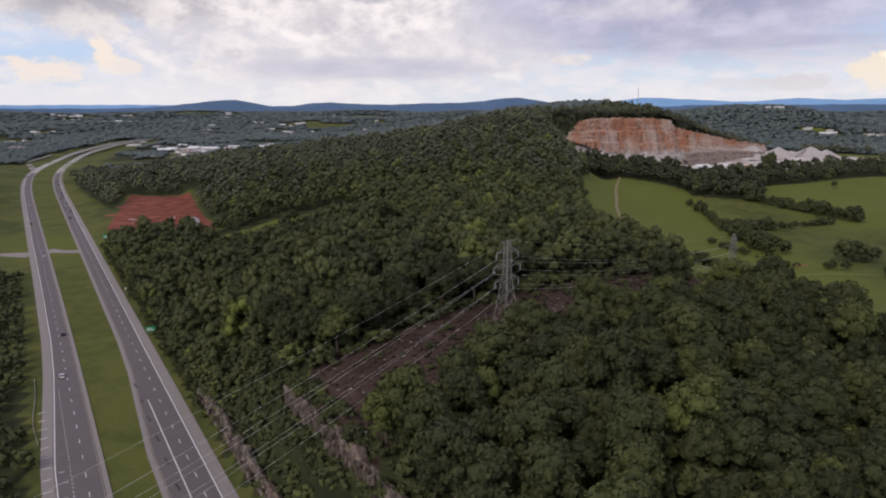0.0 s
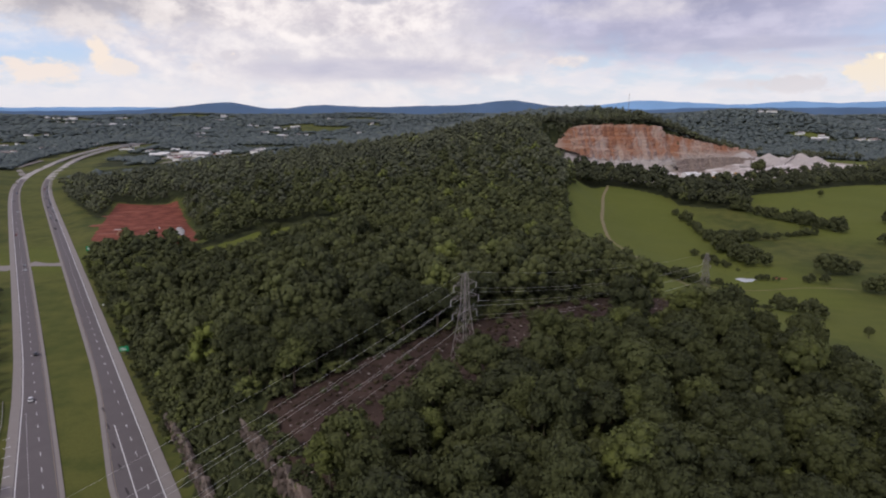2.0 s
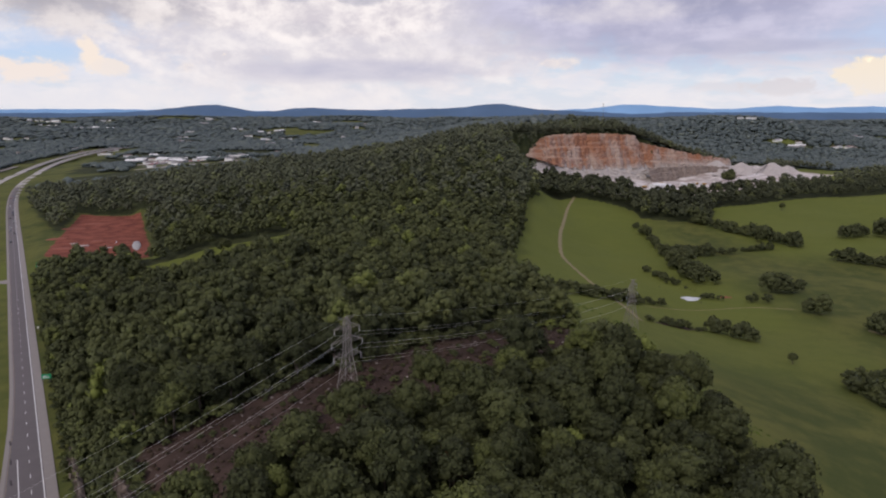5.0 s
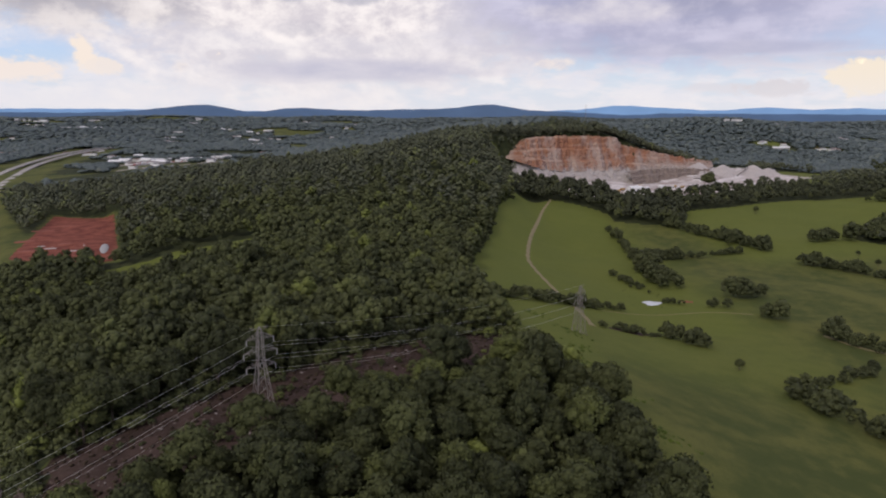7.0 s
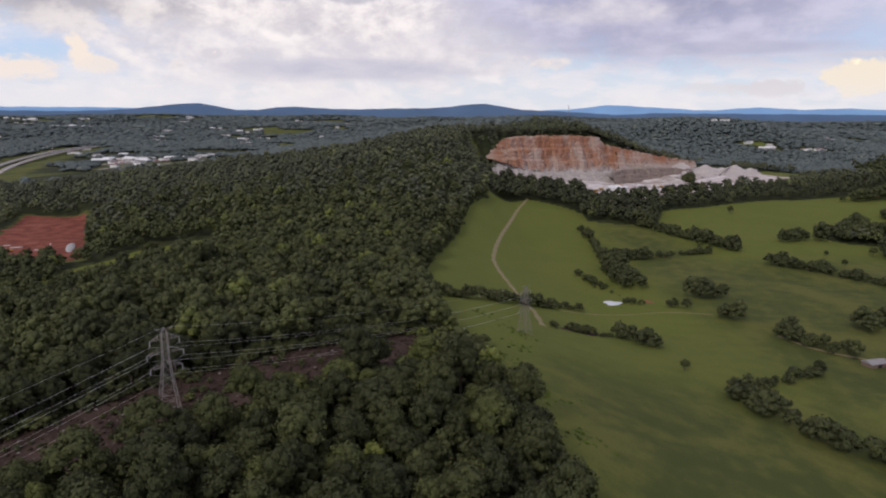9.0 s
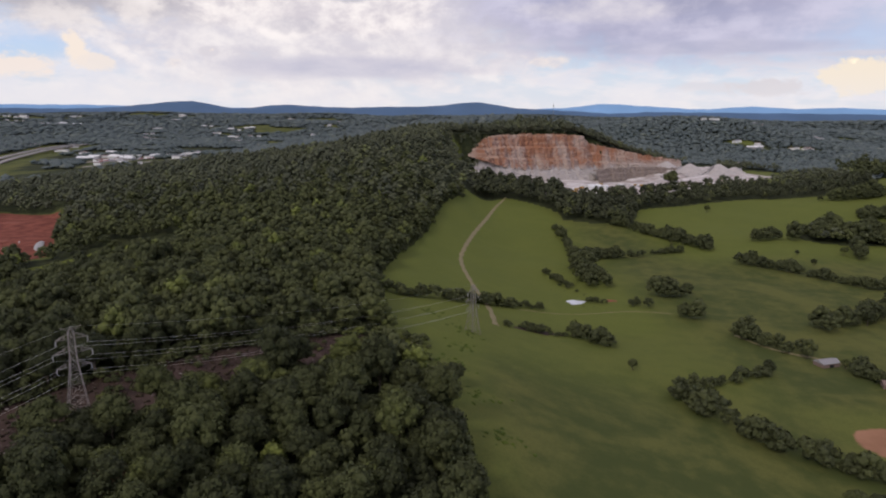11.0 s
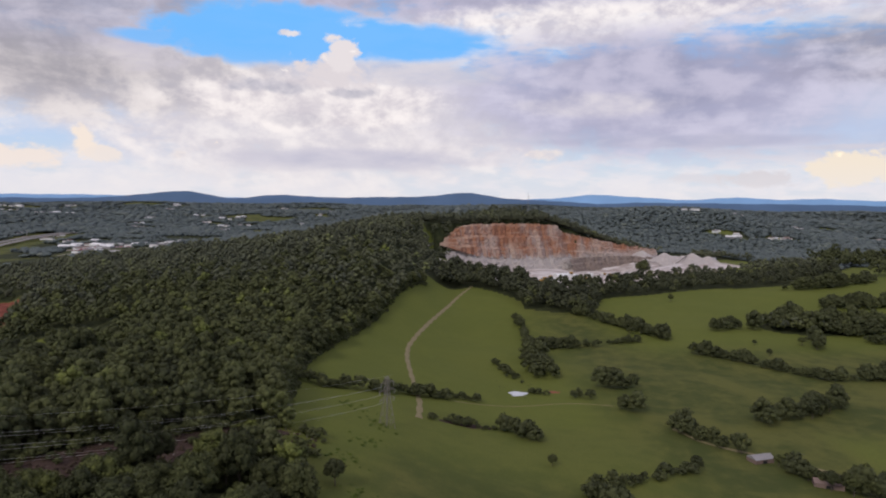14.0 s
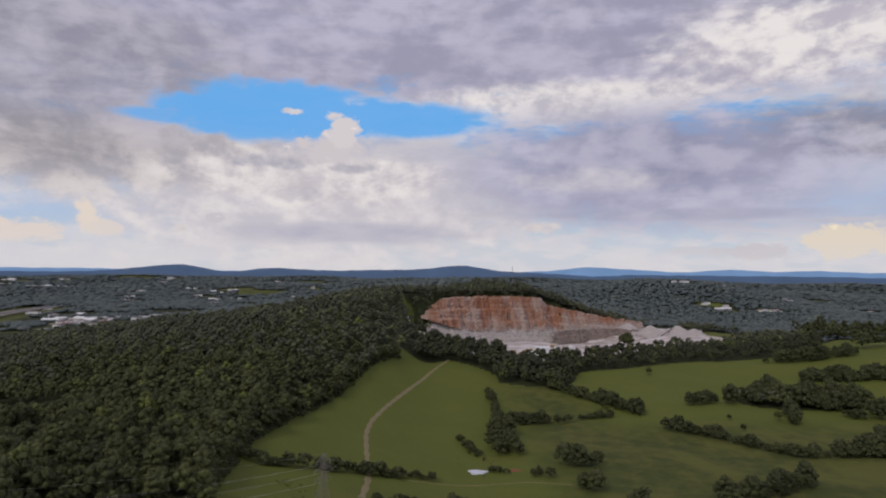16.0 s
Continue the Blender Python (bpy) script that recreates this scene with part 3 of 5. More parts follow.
def build_ground():
    xs, ys = axis(-4950, -420, 640, 4950, 5.5, 1.08), axis(-1500, 90, 900, 4950, 5.5, 1.05)
    gx, gy = np.meshgrid(xs, ys)
    x, y = gx.ravel(), gy.ravel()
    n, k = len(xs), len(ys)
    i = (np.arange(k - 1)[:, None] * n + np.arange(n - 1)[None, :]).ravel()
    me = mesh_from("ground", np.stack([x, y, height(x, y)], 1), np.stack([i, i + 1, i + n + 1, i + n], 1), M_GROUND, True)
    slope_d = (x - road_east(y)) * 0.85
    soft_edge = np.clip(0.5 + (woods_edge(y) - 1.0 - x) / 12, 0, 1)
    near_edge = (np.abs(x - woods_edge(y)) < 9) & (y > 70) & (y < 800) & (corridor(x, y) > 3)
    bank = ((slope_d > 12) & (slope_d < 27) & (y < 330)) | ((slope_d > 12) & (slope_d < 45) & (y > 185) & (y < 330) & (corridor(x, y) > 0))
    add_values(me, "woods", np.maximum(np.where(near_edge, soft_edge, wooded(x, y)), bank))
    add_values(me, "soil", np.clip(np.maximum(0.5 - building_ground(x, y) / 9, np.minimum(0.5 + (1 - np.hypot((x - 330) / 22, (y - 257) / 15)) * 1.6, 0.5 + (np.hypot((x - 338) / 10, (y - 258) / 6) - 1) * 0.8)), 0, 1))
    add_values(me, "brush", (corridor(x, y) < 1) & (slope_d > 26) & (x < woods_edge(y) - 4) | (line_gap(x, y, [(178, 376), (205, 382)], [4, 5]) < 0))
    add_values(me, "stone", in_quarry(x, y) | (haul_road(x, y) < 0) | ((x > hill_edge(y) - 15) & (y > 1098) & (y < 1300) & (x > 225) & (x < 480)))
    add_values(me, "clay", (x > 100) * 1.0)
    lush = smooth(560, 640, y) * smooth(330, 400, x) + smooth(410, 360, y) * smooth(395, 420, x) + 0.7 * smooth(70, 20, np.abs(y - 520)) * (x < -60)
    lush = lush + 0.75 * smooth(330, 265, x) * (x > 60) * smooth(250, 330, y) + 0.25 * ((x > road_west(y)) & (x < road_east(y))) + 0.55 * (glade(x, y) < 3) + 0.5 * smooth(160, 140, x) * (x > 60) + 0.6 * smooth(385, 425, y) * smooth(290, 255, x) * (x > 60) + 0.5 * smooth(300, 280, y) * smooth(285, 315, x)
    add_values(me, "lush", np.clip(lush, 0, 1))
    return tagged(new("ground", me), "rolling green pasture, woodland floor and bare soil", "ground", kind="structure")


build_ground()


# ---- trees ----
def icosphere(sub):
    bm = bmesh.new()
    bmesh.ops.create_icosphere(bm, subdivisions=sub, radius=1)
    v = np.array([p.co for p in bm.verts])
    f = np.array([[q.index for q in p.verts] for p in bm.faces])
    bm.free()
    return v, f


ICO1, ICO2 = icosphere(1), icosphere(2)


def leaf_cloud(rng, lobes, per, leaf, radius=4.7, tall=13.2, foot=2.6, ico=None):
    """A crown: rounded lobes heaped into a dome, each with loose leaf clumps on its skin."""
    ico = ico or ICO1
    cz, hz = (tall + foot) / 2, (tall - foot) / 2
    lean = rng.uniform(-0.16, 0.16, 2) * radius
    v, f, base = [], [], 0
    for k in range(lobes):
        a = k * 2.39996 + rng.uniform(-0.5, 0.5)
        up = 1.0 if k == 0 else 0.95 - 1.45 * (k / lobes) + rng.uniform(-0.22, 0.18)
        up = max(-0.65, min(0.97, up))
        ring = math.sqrt(max(0.03, 1 - up * up)) * rng.uniform(0.78, 1.12)
        c = np.array([math.cos(a) * ring * radius * 0.66 + lean[0] * (1 + up), math.sin(a) * ring * radius * 0.66 + lean[1] * (1 + up), cz + up * hz * 0.66])
        rad = radius * rng.uniform(0.30, 0.47)
        skin = ico[0] * rng.uniform(0.84, 1.10, (len(ico[0]), 1)) * rad * (0.90 if per < 20 else 0.82) * [1, 1, 0.84] + c
        v.append(skin)
        f.append(ico[1] + base)
        base += len(skin)
        d = rng.normal(size=(per, 3))
        d[:, 2] = np.abs(d[:, 2]) * 1.1 - 0.32
        d /= np.linalg.norm(d, axis=1)[:, None]
        q = c + d * rad * rng.uniform(0.84, 1.14, (per, 1)) * [1, 1, 0.86]
        nrm = d + rng.normal(size=(per, 3)) * 0.42
        nrm /= np.linalg.norm(nrm, axis=1)[:, None]
        u = np.cross(nrm, rng.normal(size=(per, 3)))
        u /= np.linalg.norm(u, axis=1)[:, None]
        t = np.cross(nrm, u)
        s = leaf * rng.uniform(0.5, 1.35, (per, 1))
        v.append(np.stack([q + u * s, q - u * s * 0.6 + t * s * 0.8, q - u * s * 0.6 - t * s * 0.8], 1).reshape(-1, 3))
        f.append(base + np.arange(per * 3).reshape(-1, 3))
        base += per * 3
    return np.concatenate(v), np.concatenate(f)


def lump(rng, ico, radius=4.8, tall=12.0):
    """A distant crown: a torn, lobed dome of three-cornered leaf masses."""
    v, f = ico
    ph = rng.uniform(0, 6, 3)
    r = 1 + 0.20 * np.sin(v[:, 0] * 4 + ph[0]) * np.sin(v[:, 1] * 4 + ph[1]) + 0.12 * np.sin(v[:, 2] * 6 + ph[2]) + rng.uniform(-0.15, 0.12, len(v))
    out = v * r[:, None] * [radius, radius, tall * 0.42]
    out[:, 2] += tall * 0.58
    return out, f


def joined(name, kinds, places, mat, label, category="trees", kind="stuff", parent=None):
    """One mesh of many crowns: places as rows x, y, z, scale, turn, tone, stretch."""
    rng = np.random.default_rng(len(places) + 7)
    pick = rng.integers(0, len(kinds), len(places))
    vs, fs, ts, base = [], [], [], 0
    for k, (v, f) in enumerate(kinds):
        p = places[pick == k]
        if not len(p):
            continue
        c, s = np.cos(p[:, 4])[:, None], np.sin(p[:, 4])[:, None]
        x, y = v[None, :, 0], v[None, :, 1]
        sc = p[:, 3][:, None]
        out = np.stack([(x * c - y * s) * sc + p[:, 0][:, None], (x * s + y * c) * sc + p[:, 1][:, None], v[None, :, 2] * sc * p[:, 6][:, None] + p[:, 2][:, None]], 2)
        vs.append(out.reshape(-1, 3))
        fs.append((f[None] + (base + np.arange(len(p)) * len(v))[:, None, None]).reshape(-1, f.shape[1]))
        ts.append(np.repeat(p[:, 5], len(v)))
        base += len(p) * len(v)
    me = mesh_from(name, np.concatenate(vs), np.concatenate(fs), mat, kinds is not ROCKS and kinds is not BLOCKS)
    add_values(me, "tone", np.concatenate(ts))
    ob = new(name, me)
    if parent:
        ob.parent = parent
        return ob
    return tagged(ob, label, category, kind=kind)


def scatter(rng, x0, x1, y0, y1, s):
    gx, gy = np.meshgrid(np.arange(x0, x1, s), np.arange(y0, y1, s))
    gx, gy = gx + (np.arange(len(gx)) % 2)[:, None] * s * 0.5, gy
    x = gx.ravel() + rng.uniform(-0.55, 0.55, gx.size) * s
    y = gy.ravel() + rng.uniform(-0.55, 0.55, gx.size) * s
    return x, y


def rows_of(rng, x, y, lo=0.75, hi=1.25, sink=0.6, squat=(0.85, 1.15)):
    n = len(x)
    tone = np.where(rng.random(n) < 0.045, rng.uniform(0.8, 1.0, n), np.clip(rng.normal(0.38, 0.19, n), 0, 0.8))
    return np.stack([x, y, height(x, y) - sink, rng.uniform(lo, hi, n), rng.uniform(0, 6.28, n), tone, rng.uniform(*squat, n)], 1)


rng = np.random.default_rng(4)
NEAR = [leaf_cloud(rng, 19, 86, 0.38) for _ in range(10)]
FIELD = [leaf_cloud(rng, 12, 21, 0.54, 4.9, 11.0, 0.0) for _ in range(6)]
MID = [leaf_cloud(rng, 11, 26, 0.60) for _ in range(10)]
MID2 = [leaf_cloud(rng, 8, 9, 0.85) for _ in range(10)]
LUMP = [leaf_cloud(rng, 5, 3, 1.0) for _ in range(10)]
OCTA = (np.array([(1, 0, 0), (-1, 0, 0), (0, 1, 0), (0, -1, 0), (0, 0, 1), (0, 0, -1)], float), np.array([(0, 2, 4), (2, 1, 4), (1, 3, 4), (3, 0, 4), (2, 0, 5), (1, 2, 5), (3, 1, 5), (0, 3, 5)]))
SPECK = [lump(rng, OCTA, 7.0, 7.5) for _ in range(10)]
TUFT = [lump(rng, OCTA, 2.0, 2.6) for _ in range(8)]
BUSH = [leaf_cloud(rng, 7, 20, 0.42, 2.3, 3.6, 0.0) for _ in range(6)]
BUSH2 = [leaf_cloud(rng, 5, 6, 0.6, 2.3, 3.6, 0.0) for _ in range(5)]
ROCKS = [lump(rng, ICO1, 0.55, 0.5) for _ in range(5)]


def slab_block(g):
    v = np.array([(x, y, z) for z in (-0.4, 1) for y in (-1, 1) for x in (-1, 1)], float)
    v = v * [0.7, 0.6, 1.0] + g.normal(0, 0.26, v.shape)
    return v, np.array([(0, 2, 3, 1), (4, 5, 7, 6), (0, 1, 5, 4), (2, 6, 7, 3), (0, 4, 6, 2), (1, 3, 7, 5)])


BLOCKS = [slab_block(rng) for _ in range(9)]


def trunk_mesh():
    bm = bmesh.new()
    bar(bm, (0, 0, -1), (0.1, 0, 4.2), 0.24, 7)
    for k in range(4):
        a = k * 1.6
        bar(bm, (0.1, 0, 3.2 + 0.4 * k), (1.8 * math.cos(a), 1.8 * math.sin(a), 6.4 + 0.5 * k), 0.10, 5)
    for q in bm.verts:
        q.co.x *= 1.25 - 0.05 * q.co.z
        q.co.y *= 1.25 - 0.05 * q.co.z
    me = bpy.data.meshes.new("trunk")
    bm.to_mesh(me)
    bm.free()
    me.materials.append(M_BARK)
    return me


TRUNK = trunk_mesh()
NEAR_ME = [mesh_from("crown", v, f, M_LEAF, True) for v, f in NEAR]


def tree(x, y, s, turned, kind_no, stretch=1.0, label="broadleaf tree with a full green summer crown", group="woodland trees"):
    ob = empty("tree", x, y, float(height(x, y)) - 0.3, turned, label, "tree", group)
    ob.scale = (s, s, s * stretch)
    part("trunk", TRUNK, ob)
    part("crown", NEAR_ME[kind_no % len(NEAR_ME)], ob)
    return ob


# woods on the hill
wx_, wy_ = scatter(rng, -260, 180, 70, 470, 8.2)
keep = wooded(wx_, wy_) & (wx_ > road_east(wy_))
wx_, wy_ = wx_[keep], wy_[keep]
rank = np.argsort(np.hypot((wx_ - 45) * 0.8, wy_ - 60))
for k, i in enumerate(rank[:300]):
    tree(wx_[i], wy_[i], float(np.clip(rng.lognormal(0.02, 0.26), 0.60, 1.5)), rng.uniform(0, 360), int(rng.integers(10)), rng.uniform(0.80, 1.25))
rest = rank[300:]
joined("hill_woods", MID, rows_of(rng, wx_[rest], wy_[rest], 0.62, 1.45, 0.6, (0.8, 1.3)), M_FOREST, "dense broadleaf woodland covering the near hillside", "woodland")
wx_, wy_ = scatter(rng, -620, 800, 470, 1420, 9.2)
keep = wooded(wx_, wy_) & (wx_ > road_east(wy_) + 10)
closer = keep & (wy_ + rng.uniform(-110, 110, len(wy_)) < 700)
joined("middle_woods", MID2, rows_of(rng, wx_[closer], wy_[closer], 0.7, 1.45), M_FOREST, "broadleaf woodland on the middle of the ridge", "woodland")
keep &= ~closer & ((wy_ < 1380) | (wx_ < 600))
behind = keep & (wy_ > 1060) & (wx_ < hill_edge(wy_) - 130)
open_town = (wy_ > 1120) & (wx_ < -200) & (patchy(wx_, wy_, 0.03) < 1.5)
behind &= ~open_town
keep &= ~open_town
joined("rear_woods", SPECK, rows_of(rng, wx_[behind], wy_[behind], 0.9, 1.6), M_FARLEAF_HAZE, "woodland on the far side of the ridge", "woodland")
keep &= ~behind
up_rows = rows_of(rng, wx_[keep], wy_[keep], 0.75, 1.5)
belt = (up_rows[:, 0] > 195) & (up_rows[:, 1] > 725) & (up_rows[:, 1] < 1000)
up_rows[belt, 3] *= np.interp(up_rows[belt, 0], [300, 350, 480, 580], [1.2, 1.0, 0.85, 0.75]) * rng.uniform(0.7, 1.3, belt.sum())
joined("quarry_belt", MID2, up_rows[belt], M_BELT, "dark tree belt between pasture and quarry", "woodland")
up_rows = up_rows[~belt]
joined("upper_woods", LUMP, up_rows, M_RIDGE_HAZE, "dark green woodland over the ridge and round the quarry", "woodland")
# undergrowth that fills the woods' gaps
wx_, wy_ = scatter(rng, -130, 150, 75, 330, 6.6)
keep = wooded(wx_, wy_) & (wx_ > road_east(wy_) + 24) & (corridor(wx_, wy_) > 4)
joined("undergrowth", BUSH, rows_of(rng, wx_[keep], wy_[keep], 1.2, 2.2, 0.3, (0.9, 1.3)), M_FOREST, "leafy young trees and shrubs under the woodland crowns", "undergrowth")
# young trees beside the road
wx_, wy_ = scatter(rng, -420, -90, 130, 430, 6.8)
keep = wooded(wx_, wy_) & (wx_ < road_west(wy_)) & (wx_ > road_west(wy_) - 110)
joined("roadside_thicket", BUSH2, rows_of(rng, wx_[keep], wy_[keep], 1.0, 2.0), M_FOREST, "low dense green thicket beside the highway", "thicket")
# distant woods in wedges that widen with the distance
px_, py_, ps_ = [], [], []
dist = 1000.0
while dist < 4450:
    s = dist / (205 if dist < 2600 else 160)
    a = np.arange(radians(-43), radians(46), s / dist)
    a = a + rng.uniform(-0.6, 0.6, len(a)) * s / dist
    dd = dist + rng.uniform(-0.6, 0.6, len(a)) * s
    px_.append(np.sin(a) * dd), py_.append(np.cos(a) * dd), ps_.append(np.full(len(a), s / 8.0))
    dist += s
px_, py_, ps_ = map(np.concatenate, (px_, py_, ps_))
keep = wooded(px_, py_) & ~((py_ > 1400) & (py_ < 1950) & (px_ < -300) & (px_ > -800) & (patchy(px_, py_, 0.02) < 0.4)) & ~((py_ < 1420) & (px_ > road_east(py_)) & (px_ < 800))
px_, py_, ps_ = px_[keep], py_[keep], ps_[keep]
rows_far = rows_of(rng, px_, py_, 0.6, 1.35, 1.0)
rows_far[:, 6] *= np.minimum(1.0, 1.1 / ps_)
rows_far[:, 3] *= ps_
joined("distant_woods", SPECK, rows_far, M_FARLEAF_HAZE, "far woodland spread over the plain and low hills", "woodland")


# hedges and field trees
def hedge(name, pts, width, s, label, gap=2.4, kinds=BUSH, squat=(0.8, 1.3), mat=M_FOREST):
    xs, ys = [], []
    for (ax, ay), (bx, by) in zip(pts, pts[1:]):
        n = max(1, int(math.hypot(bx - ax, by - ay) / gap * max(1, width / 4)))
        t = rng.uniform(0, 1, n)
        xs.append(ax + (bx - ax) * t + rng.normal(0, width * 0.28, n))
        ys.append(ay + (by - ay) * t + rng.normal(0, width * 0.28, n))
    xs, ys = np.concatenate(xs), np.concatenate(ys)
    clump = np.sin(xs * 0.21 + ys * 0.13) + np.sin(xs * 0.09 - ys * 0.17 + 1)
    ok = clump > rng.uniform(-2.3, -1.1, len(xs))
    xs, ys, clump = xs[ok], ys[ok], clump[ok]
    r = rows_of(rng, xs, ys, s * 0.95, s * (1.9 if kinds is BUSH else 1.95), 0.3, squat)
    r[:, 5] = r[:, 5] * 0.6
    r[:, 3] *= 0.88 + 0.16 * clump
    return joined(name, kinds, r, mat, label, "hedge")


HEDGE = "overgrown dark green hedge between two pastures"
hedge("hedgerow", [(94, 383), (113, 377), (142, 400), (184, 434)], 4, 1.25, HEDGE)
hedge("hedgerow", [(243, 294), (247, 276), (262, 256), (282, 240), (310, 216), (335, 195)], 4.5, 1.5, HEDGE)
hedge("hedgerow", [(247, 300), (275, 313), (306, 330)], 4, 1.3, HEDGE)
hedge("hedgerow", [(282, 622), (333, 628)], 5, 1.7, HEDGE)
hedge("hedgerow", [(345, 738), (363, 710), (390, 680), (410, 642)], 6, 1.9, HEDGE)
hedge("hedgerow", [(340, 632), (380, 640)], 3, 1.0, HEDGE)
hedge("hedgerow", [(416, 590), (444, 561), (470, 537), (490, 515), (530, 512), (590, 500)], 5, 1.6, HEDGE)
hedge("hedgerow", [(358, 338), (364, 326), (378, 312), (402, 300)], 5, 1.6, HEDGE)
hedge("hedgerow", [(186, 440), (206, 446)], 3, 1.0, HEDGE)
hedge("hedgerow", [(640, 760), (760, 740)], 10, 2.4, HEDGE)
hedge("thicket", [(172, 374), (196, 379), (214, 382)], 7, 0.8, "low brownish thicket in open pasture", mat=M_FOREST)
hedge("thicket", [(212, 388), (222, 376), (232, 364)], 4, 1.5, "dark green bushes at the end of a thicket")
COPSE = "small copse of round dark green trees in pasture"
hedge("copse", [(270, 728), (272, 690), (271, 650), (269, 598)], 7, 0.55, "dark trees along a shallow creek", 6, FIELD)
hedge("copse", [(268, 600), (262, 545), (270, 514)], 15, 0.85, "dark trees along a shallow creek", 6, FIELD)
hedge("copse", [(232, 560), (236, 536), (246, 505)], 7, 1.0, "scattered bushes along a shallow creek", 5)
hedge("copse", [(271, 461), (284, 460)], 7, 0.75, COPSE, 2.5, FIELD)
hedge("copse", [(300, 484), (324, 489)], 8, 0.75, COPSE, 3.5, FIELD)
hedge("copse", [(299, 436), (311, 425)], 6, 0.8, COPSE, 3, FIELD)
hedge("copse", [(322, 402), (331, 378), (345, 364)], 9, 0.6, COPSE, 4, FIELD)
hedge("copse", [(382, 409), (414, 423), (462, 452)], 8, 0.85, COPSE, 4.5, FIELD)
hedge("copse", [(462, 662), (480, 672), (520, 684)], 8, 0.85, COPSE, 5, FIELD)
hedge("copse", [(246, 476), (258, 470)], 3, 0.8, "low bushes beside a farm pond", 2.5)
for fx, fy, fs in ((231.5, 324, 0.55), (135, 238, 0.85), (472, 800, 0.85), (485, 619, 0.5), (480, 582, 0.6), (539, 608, 0.85), (533, 622, 0.8), (308, 331, 0.72), (217, 387, 0.75), (380, 668, 0.8), (620, 640, 0.8), (-124, 532, 1.25)):
    tree(fx, fy, fs, fx * 7 % 360, int(fx) % 8, 0.9, "single round dark green tree standing in pasture", "field trees")


# ---- distance ----
def far_ridge(name, dist, az0, az1, crest, mat, label):
    a = np.radians(np.linspace(az0, az1, 160))
    d = np.degrees(a)
    top = crest(d) + 1.5 * np.sin(d * 5.1) + 1.0 * np.sin(d * 9.7 + 1)
    rows = []
    for k, f in enumerate((0.0, 0.5, 0.85, 1.0)):
        rr = dist - 260 * (1 - f)
        rows.append(np.stack([np.sin(a) * rr, np.cos(a) * rr, 60 + (top - 60) * f], 1))
    n = len(a)
    v = np.concatenate(rows)
    i = (np.arange(3)[:, None] * n + np.arange(n - 1)[None]).ravel()
    return tagged(new(name, mesh_from(name, v, np.stack([i, i + 1, i + n + 1, i + n], 1), mat, True)), label, "hills", kind="structure")


def bump_at(d, c, wd, h):
    return h * np.exp(-0.5 * ((d - c) / wd) ** 2)


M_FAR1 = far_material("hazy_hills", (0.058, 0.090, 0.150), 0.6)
M_FAR2 = far_material("hazed_blue_hills", (0.13, 0.22, 0.36), 0.65)
far_ridge("backdrop", 4880, -60, 60, lambda d: 120 + bump_at(d, 16.3, 2.2, 44) + bump_at(d, 21, 3, 34) + bump_at(d, 27.8, 2.0, 46) + bump_at(d, 32.8, 1.8, 38) + bump_at(d, 37.5, 2.5, 36) + bump_at(d, 11.5, 1.6, 14) + bump_at(d, -7, 1.5, 6) + bump_at(d, -25, 6, 7), M_FAR2, "hills on the horizon, haze painted pale blue")
far_ridge("backdrop", 4780, -60, 60, lambda d: 103 + bump_at(d, -17.0, 1.7, 46) + bump_at(d, -20.0, 2.2, 26) + bump_at(d, -10.0, 2.0, 34) + bump_at(d, -5.5, 3, 20) + bump_at(d, 0, 3, 20) + bump_at(d, 5.9, 1.8, 46) + bump_at(d, 3, 3.5, 20) + bump_at(d, 10, 3, 22) + bump_at(d, 22, 8, 22) + bump_at(d, 36, 6, 20), M_FAR1, "wooded hills in the distance, haze painted dark blue")


# ---- highway ----
def road_level(y):
    return 9.0 * smooth(1300, 1950, y)


def ribbon(name, centre, a, b, y0, y1, z, mat, step=8.0, depth=0.5, label="", parent=None, kind="structure", category="road"):
    """A strip that follows a carriageway, from a to b metres east of its centre; with sides."""
    n = max(2, int((y1 - y0) / step) + 1)
    y = np.linspace(y0, y1, n)
    x = centre(y)
    tx, ty = np.gradient(x), np.gradient(y)
    ln = np.hypot(tx, ty)
    nx, ny = ty / ln, -tx / ln
    av, bv = (np.broadcast_to(np.asarray(q(y) if callable(q) else q, float), y.shape) for q in (a, b))
    zz = road_level(y) + z
    cols = [np.stack([x + nx * o, y + ny * o, zz - dz], 1) for o, dz in ((av, depth), (av, 0), (bv, 0), (bv, depth))]
    v = np.concatenate(cols)
    i = np.arange(n - 1)
    f = np.concatenate([np.stack([k * n + i, (k + 1) * n + i, (k + 1) * n + i + 1, k * n + i + 1], 1) for k in range(3)])
    ob = new(name, mesh_from(name, v, f, mat))
    if parent:
        ob.parent = parent
        return ob
    return tagged(ob, label, category, kind=kind)


turn_lane = lambda y: np.interp(y, [-300, 200, 262, 300], [-9.0, -9.0, -5.2, -4.2])
exit_lane = lambda y: np.interp(y, [-300, 190, 260, 300], [-8.2, -8.2, -5.0, -4.2])
east = ribbon("road_east", road_east, turn_lane, 4.2, -250, 1130, 0.0, M_ASPHALT, label="grey asphalt highway carriageway with white lane markings")
west = ribbon("road_west", road_west, exit_lane, 4.2, -250, 1130, 0.0, M_ASPHALT, label="grey asphalt highway carriageway with an exit lane")
ribbon("shoulder_1", road_east, 4.2, 7.8, -250, 2600, -0.02, M_SHOULDER, label="pale concrete road shoulder")
ribbon("shoulder_2", road_east, lambda y: turn_lane(y) - 1.6, turn_lane, -250, 2600, -0.02, M_SHOULDER, label="narrow pale inner road shoulder")
